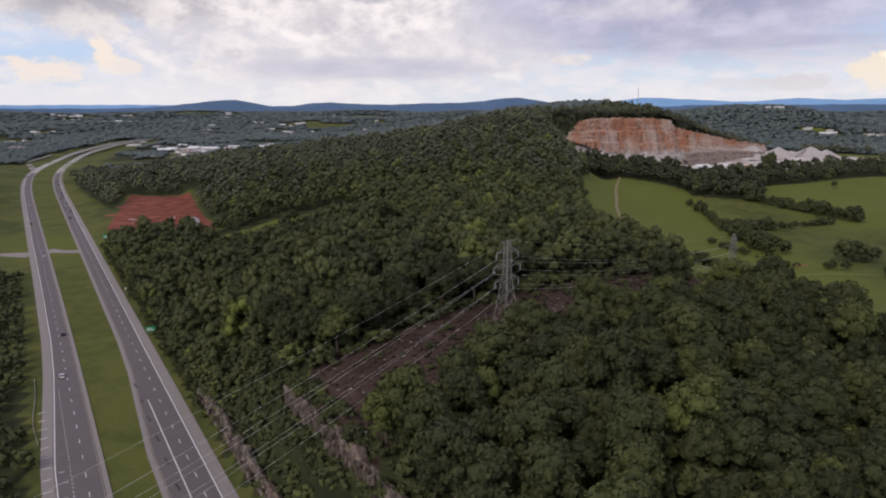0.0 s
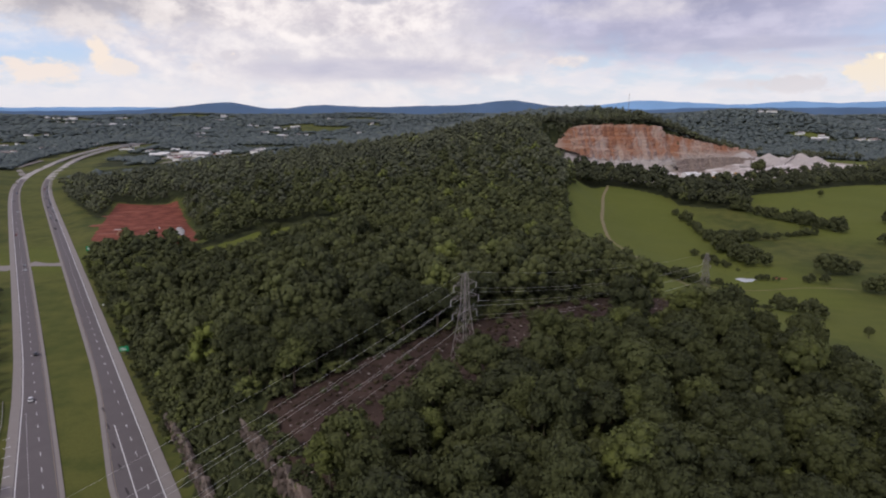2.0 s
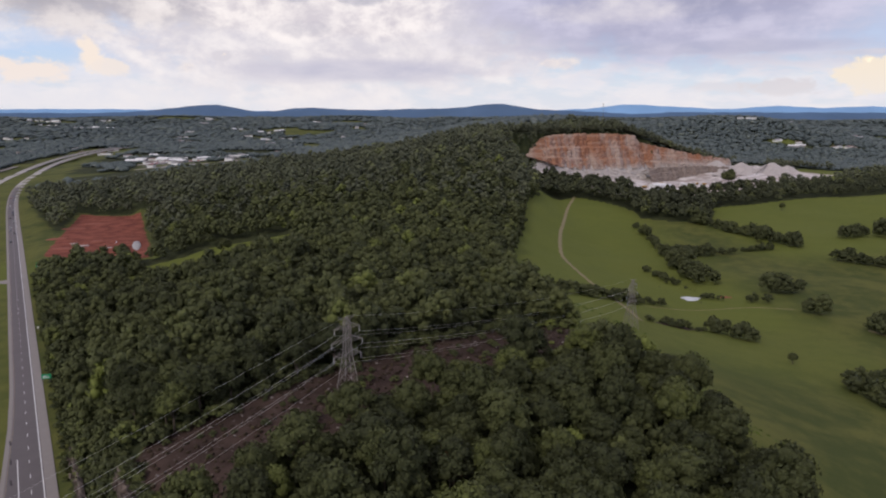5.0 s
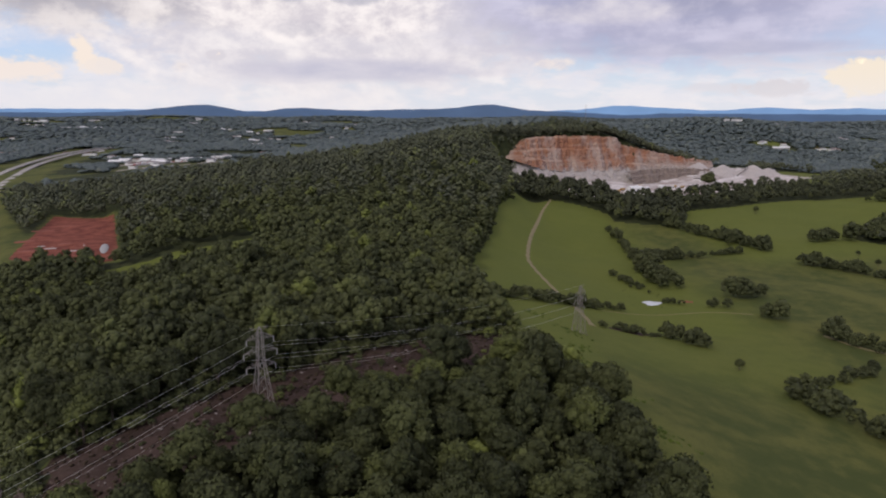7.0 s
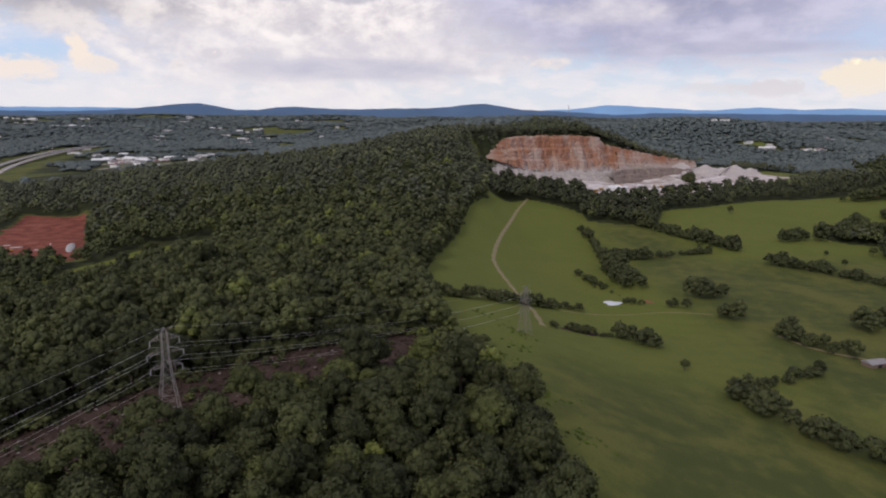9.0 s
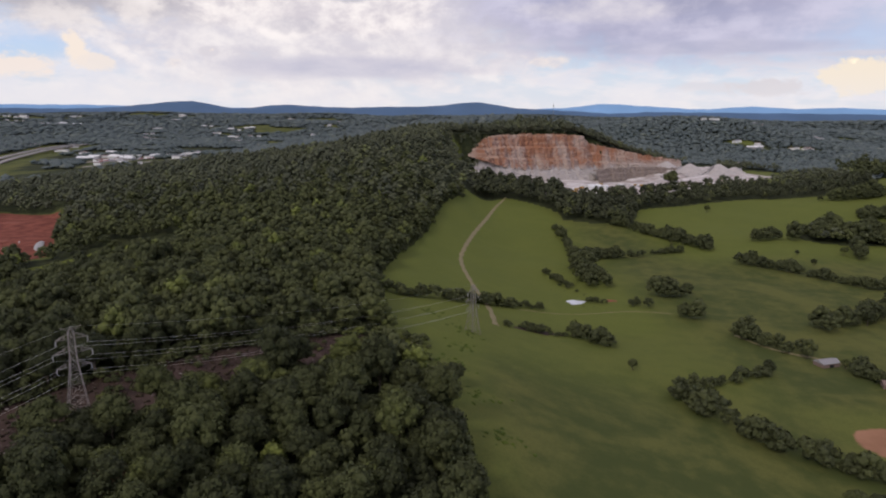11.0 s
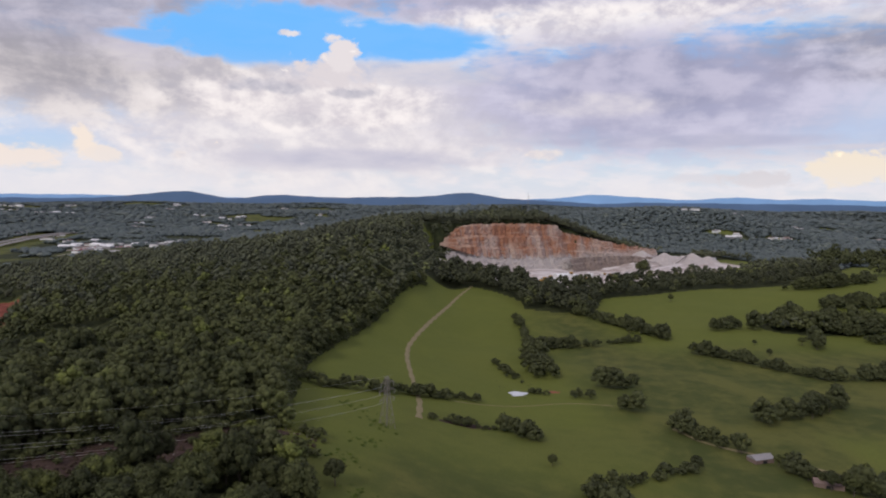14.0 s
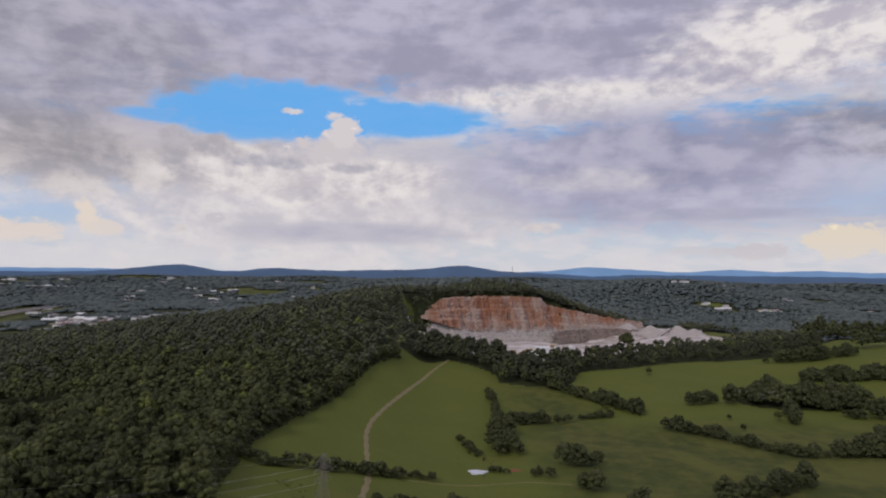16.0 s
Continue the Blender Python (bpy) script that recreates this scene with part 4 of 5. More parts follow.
ribbon("shoulder_3", road_west, 4.2, 5.6, -250, 2600, -0.02, M_SHOULDER, label="narrow pale inner road shoulder")
ribbon("shoulder_4", road_west, lambda y: exit_lane(y) - 3.4, exit_lane, -250, 2600, -0.02, M_SHOULDER, label="pale concrete road shoulder")
for centre, owner, outer, inner in ((road_east, east, 3.75, turn_lane), (road_west, west, lambda y: exit_lane(y) + 0.35, None)):
    ribbon("edge_line", centre, outer if owner is west else outer - 0.17, (lambda y: outer(y) + 0.3) if owner is west else outer + 0.17, -100, 1500, 0.03, M_PAINT, parent=owner, depth=0.02)
ribbon("edge_line", road_west, 3.72, 3.82, -100, 1500, 0.03, M_YELLOW, parent=west, depth=0.02)
ribbon("edge_line", road_east, -3.9, -3.6, -100, 236, 0.03, M_PAINT, parent=east, depth=0.02)
ribbon("edge_line", road_east, lambda y: turn_lane(y) + 0.3, lambda y: turn_lane(y) + 0.4, -100, 1500, 0.03, M_YELLOW, parent=east, depth=0.02)


M_PALEROAD = plain("pale_concrete_road", (0.40, 0.37, 0.34), 0.85, spread=0.12, scale=0.1)
for nm, centre in (("road_bridge_east", road_east), ("road_bridge_west", road_west)):
    deck_ob = ribbon(nm, centre, -5.5, 5.5, 1130, 2600, 0.0, M_PALEROAD, depth=1.6, label="pale concrete highway carriageway rising onto an overpass")
    for side in (-5.5, 5.2):
        ribbon("parapet", centre, side, side + 0.3, 1420, 2150, 1.1, M_PALEROAD, depth=1.2, parent=deck_ob)


def slab_mesh(name, sx, sy, sz, mat):
    bm = bmesh.new()
    box(bm, -sx / 2, sx / 2, -sy / 2, sy / 2, 0, sz)
    me = bpy.data.meshes.new(name)
    bm.to_mesh(me)
    bm.free()
    me.materials.append(mat)
    return me


DASH = slab_mesh("lane_dash", 0.20, 3.05, 0.025, M_PAINT)
SMALL = slab_mesh("exit_dash", 0.16, 0.9, 0.025, M_PAINT)
BARM = slab_mesh("hatch_bar", 2.4, 0.25, 0.025, M_PAINT)


def along(me, name, owner, centre, off, y0, y1, gap, turned=0.0):
    y = y0
    while y < y1:
        x, slope = float(centre(y)), float(centre(y + 1) - centre(y))
        ln = math.hypot(slope, 1)
        ob = new(name, me)
        ob.parent = owner
        ob.matrix_basis = pose(x + off / ln, y - off * slope / ln, float(road_level(y)) + 0.01, 0, 0, -math.degrees(math.atan2(slope, 1)) + turned)
        y += gap / ln


along(DASH, "lane_dash", east, road_east, 0.0, 140, 760, 12.2)
along(DASH, "lane_dash", west, road_west, 0.0, 140, 760, 12.2)
along(SMALL, "exit_dash", west, road_west, -3.75, 150, 245, 2.6)
TAR = slab_mesh("tar_patch", 0.7, 4.6, 0.02, plain("tar", (0.045, 0.038, 0.038), 0.7))
along(TAR, "tar_patch", east, road_east, -5.9, 178, 262, 17.0, 4)
along(BARM, "hatch_bar", west, road_west, -10.0, 120, 232, 7.5, 12)


def cross_road(name, pts, half, label):
    bm = bmesh.new()
    prev = None
    pts = [Vector((x, y, 0)) for x, y in pts]
    for k, p in enumerate(pts):
        t = (pts[min(k + 1, len(pts) - 1)] - pts[max(k - 1, 0)]).normalized()
        nn = Vector((-t.y, t.x, 0)) * (half[k] if isinstance(half, (list, tuple)) else half)
        zt = max(float(height(p.x, p.y)) + 0.22, -0.03) if abs(p.x - float(road_east(p.y))) < 70 else float(height(p.x, p.y)) + 0.25
        cur = [bm.verts.new((p.x + nn.x * s, p.y + nn.y * s, zt - d)) for s, d in ((1, 0.4), (1, 0), (-1, 0), (-1, 0.4))]
        if prev:
            for a in range(3):
                bm.faces.new((prev[a], prev[a + 1], cur[a + 1], cur[a]))
        prev = cur
    me = bpy.data.meshes.new(name)
    bm.to_mesh(me)
    bm.free()
    me.materials.append(M_SHOULDER)
    return tagged(new(name, me), label, "road", kind="structure")


cy = 497.0
cross_road("road_crossover", [(road_west(cy + 4) + 4, cy + 4), (road_west(cy) + 14, cy + 2), (road_east(cy) - 14, cy + 2), (road_east(cy) - 4, cy + 6)], [9, 4.5, 4.5, 9], "pale crossover between the two carriageways")
cross_road("road_side", [(road_west(488) - 6, 488), (road_west(488) - 30, 486), (-420, 470), (-520, 455)], [10, 4, 4, 4], "pale side road joining the highway")
cross_road("road_ramp", [(road_west(1190) - 8, 1190), (-830, 1330), (-880, 1500)], 5, "pale ramp beside the highway")


# ---- quarry ----
def face(name, pts, tops, feet, lean, mat, label, seed, ledges=1.0, back_by=14, grain=0.8):
    """A blasted rock wall with ledges along a line of points."""
    g = np.random.default_rng(seed)
    p = np.array(pts, float)
    seg = np.hypot(*np.diff(p, axis=0).T)
    s = np.concatenate([[0], np.cumsum(seg)])
    n = int(s[-1] / (2.2 if ledges > 0.5 else 0.8))
    q = np.linspace(0, s[-1], n)
    x, y = np.interp(q, s, p[:, 0]), np.interp(q, s, p[:, 1])
    tx, ty = np.gradient(x), np.gradient(y)
    ln = np.hypot(tx, ty)
    nx, ny = ty / ln, -tx / ln
    top = np.interp(q, s, tops)
    foot = np.interp(q, s, feet) if feet else np.minimum(height(x + nx * (lean + 4), y + ny * (lean + 4)), height(x + nx * lean * 0.6, y + ny * lean * 0.6)) - 2
    k = 22
    block = np.repeat(g.normal(0, 0.8, n // 2 + 2), 2)[:n] + np.repeat(g.normal(0, 0.9, n // 5 + 2), 5)[:n]
    top = top + np.repeat(g.normal(0, 0.7, n // 3 + 2), 3)[:n]
    butt = block * grain + ledges * (2.6 * np.sin(q * 0.11 + 1) + 1.8 * np.sin(q * 0.27) + 1.2 * np.sin(q * 0.61 + 2))
    v = []
    for j in range(k):
        f = j / (k - 1)
        ledge = ledges * (3.5 * (f < 0.62) + 3.0 * (f < 0.30))
        tall_ = np.clip((top - foot) / 30, 0.1, 1)
        off = (lean * (1 - f) + ledge + butt * (1 - 0.3 * f) + g.normal(0, 0.75, n)) * tall_
        edge = g.normal(0, 0.4 + 0.6 * (j == k - 1), n) * tall_
        v.append(np.stack([x + nx * off, y + ny * off, foot + (top - foot) * f + edge], 1))
    back = np.stack([x - nx * back_by, y - ny * back_by, top - 1.0], 1)
    v = np.concatenate(v + [back])
    i = (np.arange(k)[:, None] * n + np.arange(n - 1)[None]).ravel()
    return tagged(new(name, mesh_from(name, v, np.stack([i, i + 1, i + n + 1, i + n], 1), mat)), label, "rock face", kind="structure")


face("quarry_face", [(198, 1097), (208, 1102), (220, 1111), (238, 1127), (256, 1143), (299, 1180), (365, 1232), (430, 1278), (442, 1290), (510, 1322), (576, 1347), (660, 1375)],
     [60, 65, 75, 87, 90, 90, 89, 86, 72, 58, 45, 34], [57, 54, 49, 42, 36, 30, 26, 24, 22, 20, 20, 22], 9, M_FACE, "tall orange and grey blasted limestone quarry wall", 3)
face("quarry_bench", [(448, 1236), (480, 1262), (530, 1288), (580, 1302), (630, 1310)], [22, 25, 26, 26, 24], [0, 0, 0, 2, 8], 3, plain("grey_quarry_rock", (0.25, 0.20, 0.175), 0.9, spread=0.7, scale=0.22), "lower grey quarry bench", 5)


face("talus_slope", [(206, 1096), (222, 1104), (262, 1136), (304, 1172), (368, 1222), (428, 1264), (452, 1282), (512, 1312), (576, 1336)], (46, 47, 44, 39, 36, 32, 30, 26, 26),
     None, 20, M_PILE, "pale rubble slope below the quarry wall", 9, 0.6, 8, 0.6)


def stockpile(x, y, r, h, label):
    bm = bmesh.new()
    bmesh.ops.create_cone(bm, cap_ends=False, segments=28, radius1=r, radius2=r * 0.06, depth=h)
    bmesh.ops.subdivide_edges(bm, edges=[e for e in bm.edges if abs(e.verts[0].co.z - e.verts[1].co.z) > 0.1], cuts=5)
    for q in bm.verts:
        a = math.atan2(q.co.y, q.co.x)
        f = 1 + 0.10 * math.sin(3 * a + x) + 0.05 * math.sin(11 * a + y) + random.uniform(-0.02, 0.02)
        q.co.x *= f
        q.co.y *= f
        q.co.z += random.uniform(-0.15, 0.15)
    me = bpy.data.meshes.new("stockpile")
    bm.to_mesh(me)
    bm.free()
    me.materials.append(M_PILE)
    ob = new("stockpile", me)
    ob.location = (x, y, float(height(x, y)) + h / 2 - 0.8)
    return tagged(ob, label, "stone pile", "quarry stockpiles")


for x, y, r, h in ((684, 1246, 36, 18), (722, 1262, 26, 12), (650, 1300, 32, 17), (616, 1334, 34, 20), (600, 1270, 20, 9), (668, 1205, 20, 8), (630, 1230, 18, 8), (580, 1180, 16, 6), (560, 1200, 16, 6), (440, 1020, 14, 4)):
    stockpile(x, y, r, h, "grey cone of crushed stone in the quarry")


def shed(x, y, lx, ly, hz, turned, wall, roof, label, name="shed", group=""):
    ob = empty(name, x, y, float(height(x, y)) - 0.2, turned, label, "building", group)
    bm = bmesh.new()
    box(bm, -lx / 2, lx / 2, -ly / 2, ly / 2, 0, hz)
    part("wall", bm, ob, mat=wall)
    bm = bmesh.new()
    o = 0.4
    pr = [bm.verts.new(c) for c in ((-lx / 2 - o, -ly / 2 - o, hz), (lx / 2 + o, -ly / 2 - o, hz), (lx / 2 + o, ly / 2 + o, hz), (-lx / 2 - o, ly / 2 + o, hz), (-lx / 2 - o, 0, hz + ly * 0.22), (lx / 2 + o, 0, hz + ly * 0.22))]
    for f in ((0, 1, 5, 4), (2, 3, 4, 5), (1, 2, 5), (3, 0, 4), (3, 2, 1, 0)):
        bm.faces.new([pr[i] for i in f])
    part("roof", bm, ob, mat=roof)
    bm = bmesh.new()
    box(bm, -lx * 0.12, lx * 0.12, -ly / 2 - 0.06, -ly / 2 + 0.02, 0.2, hz * 0.75)
    part("door", bm, ob, mat=M_DARK)
    return ob


for x, y, lx, ly, t in ((372, 958, 22, 13, 20), (396, 985, 14, 8, 60), (352, 930, 9, 5, 10), (425, 1000, 10, 6, 100)):
    shed(x, y, lx, ly, 5.5 if lx < 20 else 8, t, M_WHITE, M_WHITE, "white metal quarry shed on pale stone ground", group="quarry sheds")
shed(350, 349, 12, 7, 2.6, 15, M_BROWNROOF, M_GREYROOF, "low barn with a grey metal roof beside trees", "barn")
shed(368, 318, 13, 7, 2.6, -20, M_BROWNROOF, M_BROWNROOF, "low farm building with a brown roof", "barn")


M_MACHINE = plain("faded_machine_paint", (0.40, 0.24, 0.06), 0.6)


def haul_truck():
    ob = empty("haul_truck", 0, 0, 0, 0, "dusty yellow haul truck on pale quarry ground", "truck", "quarry trucks")
    bm = bmesh.new()
    for q in box(bm, -2.0, 2.0, -4.4, 2.0, 1.6, 3.6):
        if q.co.z > 2.5:
            q.co.x *= 1.2
            q.co.y -= 0.5
    part("tipper_body", bm, ob, mat=M_MACHINE)
    bm = bmesh.new()
    box(bm, -1.8, 1.8, 2.1, 4.4, 1.2, 2.6)
    box(bm, -1.6, 0.2, 2.2, 3.6, 2.6, 4.0)
    part("cab", bm, ob, mat=M_WHITE)
    for sx in (-1.9, 1.9):
        for sy in (-2.6, 2.8):
            bm = bmesh.new()
            bar(bm, (sx - 0.4, sy, 1.0), (sx + 0.4, sy, 1.0), 1.0, 14)
            part("wheel", bm, ob, mat=M_DARK)
    return ob


TRUCK = haul_truck()
for k, (x, y, t) in enumerate(((338, 936, 40), (346, 962, 110), (330, 958, 70), (410, 965, 20), (448, 1012, 130), (456, 1004, 100), (362, 990, 10), (402, 1036, 75))):
    m = pose(x, y, float(height(x, y)), 0, 0, t)
    if k:
        copy_thing(TRUCK, m)
    else:
        TRUCK.matrix_basis = m


def conveyor(x, y, turned, length, top):
    ob = empty("conveyor", x, y, float(height(x, y)), turned, "inclined steel conveyor feeding a stone pile", "conveyor", "quarry conveyors")
    bm = bmesh.new()
    for s in (-0.8, 0.8):
        for lift in (0, 1.2):
            bar(bm, (s, 0, 0.8 + lift), (s, length, top + lift), 0.14)
    part("frame", bm, ob, mat=M_STEEL)
    bm = bmesh.new()
    for k in range(10):
        f0, f1 = k / 10, (k + 1) / 10
        for s in (-0.8, 0.8):
            bar(bm, (s, length * f0, 0.8 + (top - 0.8) * f0), (s, length * f1, 2.0 + (top - 0.8) * f1), 0.1)
    part("bracing", bm, ob, mat=M_STEEL)
    bm = bmesh.new()
    bar(bm, (0, 0, 1.2), (0, length, top + 0.4), 0.6)
    part("belt", bm, ob, mat=M_DARK)
    for s in (-1, 1):
        bm = bmesh.new()
        bar(bm, (s * 1.6, length * 0.7, -0.5), (s * 0.8, length * 0.7, 0.8 + (top - 0.8) * 0.7), 0.18)
        part("leg", bm, ob, mat=M_STEEL)


conveyor(640, 1215, -50, 42, 15)
conveyor(590, 1235, -20, 36, 13)


# ---- power line ----
def lattice_tower(x, y, z, tall, turned, label):
    ob = empty("transmission_tower", x, y, z, turned, label, "pylon", "power line towers")
    half = lambda h: 3.1 + (0.95 - 3.1) * min(1.0, h / (tall * 0.62)) if h < tall * 0.62 else 0.95 - 0.5 * (h / tall - 0.62)
    levels = [0, tall * 0.13, tall * 0.26, tall * 0.38, tall * 0.49, tall * 0.58, tall * 0.67, tall * 0.76, tall * 0.85, tall * 0.93]
    for sx in (-1, 1):
        for sy in (-1, 1):
            bm = bmesh.new()
            ring = None
            for a in [-2.0] + levels + [tall]:
                r = half(max(a, 0)) if a < tall else 0.06
                cur = [bm.verts.new((sx * r + i * 0.085, sy * r + j * 0.085, a)) for i, j in ((-1, -1), (1, -1), (1, 1), (-1, 1))]
                for i in range(4 if ring else 0):
                    bm.faces.new((ring[i], ring[(i + 1) % 4], cur[(i + 1) % 4], cur[i]))
                ring = cur
            part("leg", bm, ob, mat=M_STEEL)
    for s in range(4):
        bm = bmesh.new()
        for a, b in zip(levels, levels[1:]):
            ca = [(-half(a), -half(a), a), (half(a), -half(a), a), (half(a), half(a), a), (-half(a), half(a), a)]
            cb = [(-half(b), -half(b), b), (half(b), -half(b), b), (half(b), half(b), b), (-half(b), half(b), b)]
            bar(bm, ca[s], cb[(s + 1) % 4], 0.045)
            bar(bm, ca[(s + 1) % 4], cb[s], 0.045)
            bar(bm, cb[s], cb[(s + 1) % 4], 0.045)
        part("bracing", bm, ob, mat=M_STEEL)
    bm = bmesh.new()
    for s in (-1, 1):
        bar(bm, (0, 0, tall - 0.9), (s * 2.9, 0, tall), 0.06)
        bar(bm, (0, 0, tall - 1.9), (s * 2.9, 0, tall), 0.05)
    part("shield_arm", bm, ob, mat=M_STEEL)
    for h, reach in zip(ARMS, ARM_REACH):
        hz = tall * h
        for s in (-1, 1):
            bm = bmesh.new()
            tip = (s * reach, 0, hz)
            for yy in (-1, 1):
                bar(bm, (s * half(hz), yy * half(hz), hz), tip, 0.055)
                bar(bm, (s * half(hz), yy * half(hz), hz + 1.7), tip, 0.055)
                for q in (0.33, 0.66):
                    bar(bm, (s * (half(hz) + (reach - half(hz)) * q), yy * half(hz) * (1 - q), hz), (s * (half(hz) + (reach - half(hz)) * q), yy * half(hz) * (1 - q), hz + 1.7 * (1 - q)), 0.05)
            arm = part("crossarm", bm, ob, mat=M_STEEL)
            bm = bmesh.new()
            for k in range(7):
                bar(bm, (tip[0], 0, hz - 0.15 - 0.24 * k), (tip[0], 0, hz - 0.27 - 0.24 * k), 0.17, 8)
            bar(bm, (tip[0], 0, hz), (tip[0], 0, hz - 1.9), 0.04)
            part("insulator", bm, arm, mat=M_GRAVEL)
    return ob


ARMS, ARM_REACH = (0.56, 0.72, 0.87), (4.6, 5.2, 4.2)
TOWERS = [(-140, -15, float(height(-140, -15)), 40, 30), (19.2, 193.5, 41.6, 28, 35), (149, 334, 18.0, 27, 44), (330, 560, -5.5, 27, 40)]


def tip(tw, k, s):
    x, y, z, tall, turned = tw
    c = Vector((s * ARM_REACH[k], 0, tall * ARMS[k] - 1.9))
    c.rotate(Euler((0, 0, radians(turned))))
    return Vector((x, y, z)) + c


for tw in TOWERS[:3]:
    lattice_tower(*tw[:3], tw[3], tw[4], "grey galvanised steel lattice transmission tower")


def wire(a, b, sag, r):
    cu = bpy.data.curves.new("power_cable", "CURVE")
    cu.dimensions, cu.bevel_depth, cu.bevel_resolution = "3D", r, 1
    sp = cu.splines.new("POLY")
    sp.points.add(24)
    for k in range(25):
        t = k / 24
        p = a.lerp(b, t)
        sp.points[k].co = (p.x, p.y, p.z - sag * 4 * t * (1 - t), 1)
    cu.materials.append(M_WIRE)
    return tagged(new("power_cable", cu), "thin grey power cable strung between lattice towers", "cable", "power cables")


for k in range(3):
    for s in (-1, 1):
        for a, b, sag in ((TOWERS[0], TOWERS[1], 5.0), (TOWERS[1], TOWERS[2], 4.0)):
            wire(tip(a, k, s), tip(b, k, s), sag, 0.023)
for a, b in zip(TOWERS[:2], TOWERS[1:3]):
    wire(Vector(a[:3]) + Vector((0, 0, a[3])), Vector(b[:3]) + Vector((0, 0, b[3])), 3.5, 0.016)


# ---- road cut ----
def beside(y, d):
    """A place d metres east of the eastern carriageway's centre."""
    return (float(road_east(y)) + d * 0.848, y + d * 0.53)


cut_y = (180, 177, 172, 164, 152, 140, 128, 116, 104, 90)
face("rock_cut", [beside(y - 12, 22.6) for y in cut_y], (29, 30.5, 31.5, 32, 32.5, 32.5, 32.5, 32, 32, 32), (27, 27.5, 28, 28, 28, 28, 28, 28, 28, 28), 0.8, M_CRAG, "weathered grey-brown rock cut above the highway", 11, 0.3, 2.0, 1.0)
low_y = (242, 226, 208, 196, 184, 172, 160, 148, 134, 118, 95)
face("rock_cut", [beside(y - 8, 13.6) for y in low_y], (2.0, 5.5, 7.5, 6.0, 8.0, 6.0, 7.5, 5.0, 6.5, 6.0, 6.0), (-0.6,) * 11, 1.0, M_CRAG, "low broken rock ledge beside the road shoulder", 12, 0.3, 1.5, 0.7)


def block_material():
    mat, wb, pos = material("cut_blocks")
    isle = wb.add("ShaderNodeNewGeometry").outputs["Random Per Island"]
    n = wb.noise(pos, 0.7, 6, 0.65)
    c = wb.mix(wb.m("ADD", wb.m("MULTIPLY", isle, 0.6), wb.m("MULTIPLY", n, 0.4)), (0.045, 0.036, 0.030), (0.20, 0.155, 0.13))
    c = wb.mix(wb.m("MULTIPLY", wb.step(n, 0.56, 0.72), 0.5), c, (0.27, 0.235, 0.215))
    wb.surface(c, 0.92, wb.bump(n, 0.7, 0.4), spec=0.15)
    return mat


M_BLOCK = block_material()
for d0, z_off, y0, y1, gap, hi, label in ((22.1, 28.2, 88, 176, 0.26, 1.0, "tilted blocks of weathered rock along the upper cut"), (13.4, 1.2, 96, 236, 0.40, 1.0, "broken rock blocks along the lower ledge")):
    yy = np.arange(y0, y1, gap)
    yy = yy[np.sin(yy * 0.35) + np.sin(yy * 0.13 + 1) + rng.normal(0, 0.5, len(yy)) > -0.9]
    pts = np.array([beside(y - 10, d0 + rng.normal(0, 0.5)) for y in yy])
    rr = rows_of(rng, pts[:, 0], pts[:, 1], 0.3, hi, 0.0, (0.7, 2.2))
    rr[:, 2] = z_off + rng.uniform(-1.0, 2.8, len(rr))
    rr[:, 4] = 0.56 + rng.normal(0, 0.3, len(rr))
    joined("rock_blocks", BLOCKS, rr, M_BLOCK, label, "rock")


def tufts(name, places_xy, lo, hi, mat, label, kinds=BUSH, squat=(0.7, 1.1), category="scrub"):
    p = np.array(places_xy)
    return joined(name, kinds, rows_of(rng, p[:, 0], p[:, 1], lo, hi, 0.3, squat), mat, label, category)


bench_xy = [beside(y - 10 + rng.uniform(-2, 2), rng.uniform(14.6, 22.6)) for y in np.arange(92, 232, 0.33)]
tufts("ledge_bushes", bench_xy, 0.5, 1.5, M_FOREST, "green bushes growing on the ledge of the rock cut", BUSH2, category="bushes")
slope_xy = [beside(y - 10 + rng.uniform(-2, 2), rng.uniform(14.5, 30)) for y in np.arange(206, 345, 0.55)]
tufts("slope_trees", slope_xy, 0.4, 0.75, M_FOREST, "young broadleaf trees on the slope above the road", MID2, (0.8, 1.1), "trees")
crest_xy = [beside(y - 10 + rng.uniform(-2, 2), rng.uniform(20.4, 24.5)) for y in np.arange(92, 205, 1.1)]
tufts("crest_bushes", crest_xy, 0.3, 0.95, M_FOREST, "bushes overhanging the crest of the rock cut", category="bushes")
bench_trees = [beside(y - 10 + rng.uniform(-2, 2), rng.uniform(15.5, 19)) for y in np.arange(100, 206, 4.5)]
tufts("bench_trees", bench_trees, 0.3, 0.6, M_FOREST, "small trees rooted on the ledge of the rock cut", MID, (0.8, 1.1), "trees")
verge_xy = [beside(y, rng.uniform(10.5, 13.5)) for y in np.arange(215, 520, 2.4)]
tufts("verge_bushes", verge_xy, 0.35, 0.9, M_FOREST, "low green bushes on the highway verge", category="bushes")
sx_, sy_ = scatter(rng, -75, 125, 100, 335, 2.3)
in_cor = (corridor(sx_, sy_) < 1) & (sx_ - road_east(sy_) > 30) & (rng.random(len(sx_)) < 0.9)
tufts("cleared_scrub", np.stack([sx_[in_cor], sy_[in_cor]], 1), 0.18, 0.55, M_SCRUB, "low brown dry scrub in the cleared strip under cables", TUFT, (0.5, 1.1))
fringe = (np.abs(corridor(sx_, sy_) - 1.5) < 3) & (sx_ - road_east(sy_) > 32) & (rng.random(len(sx_)) < 0.45)
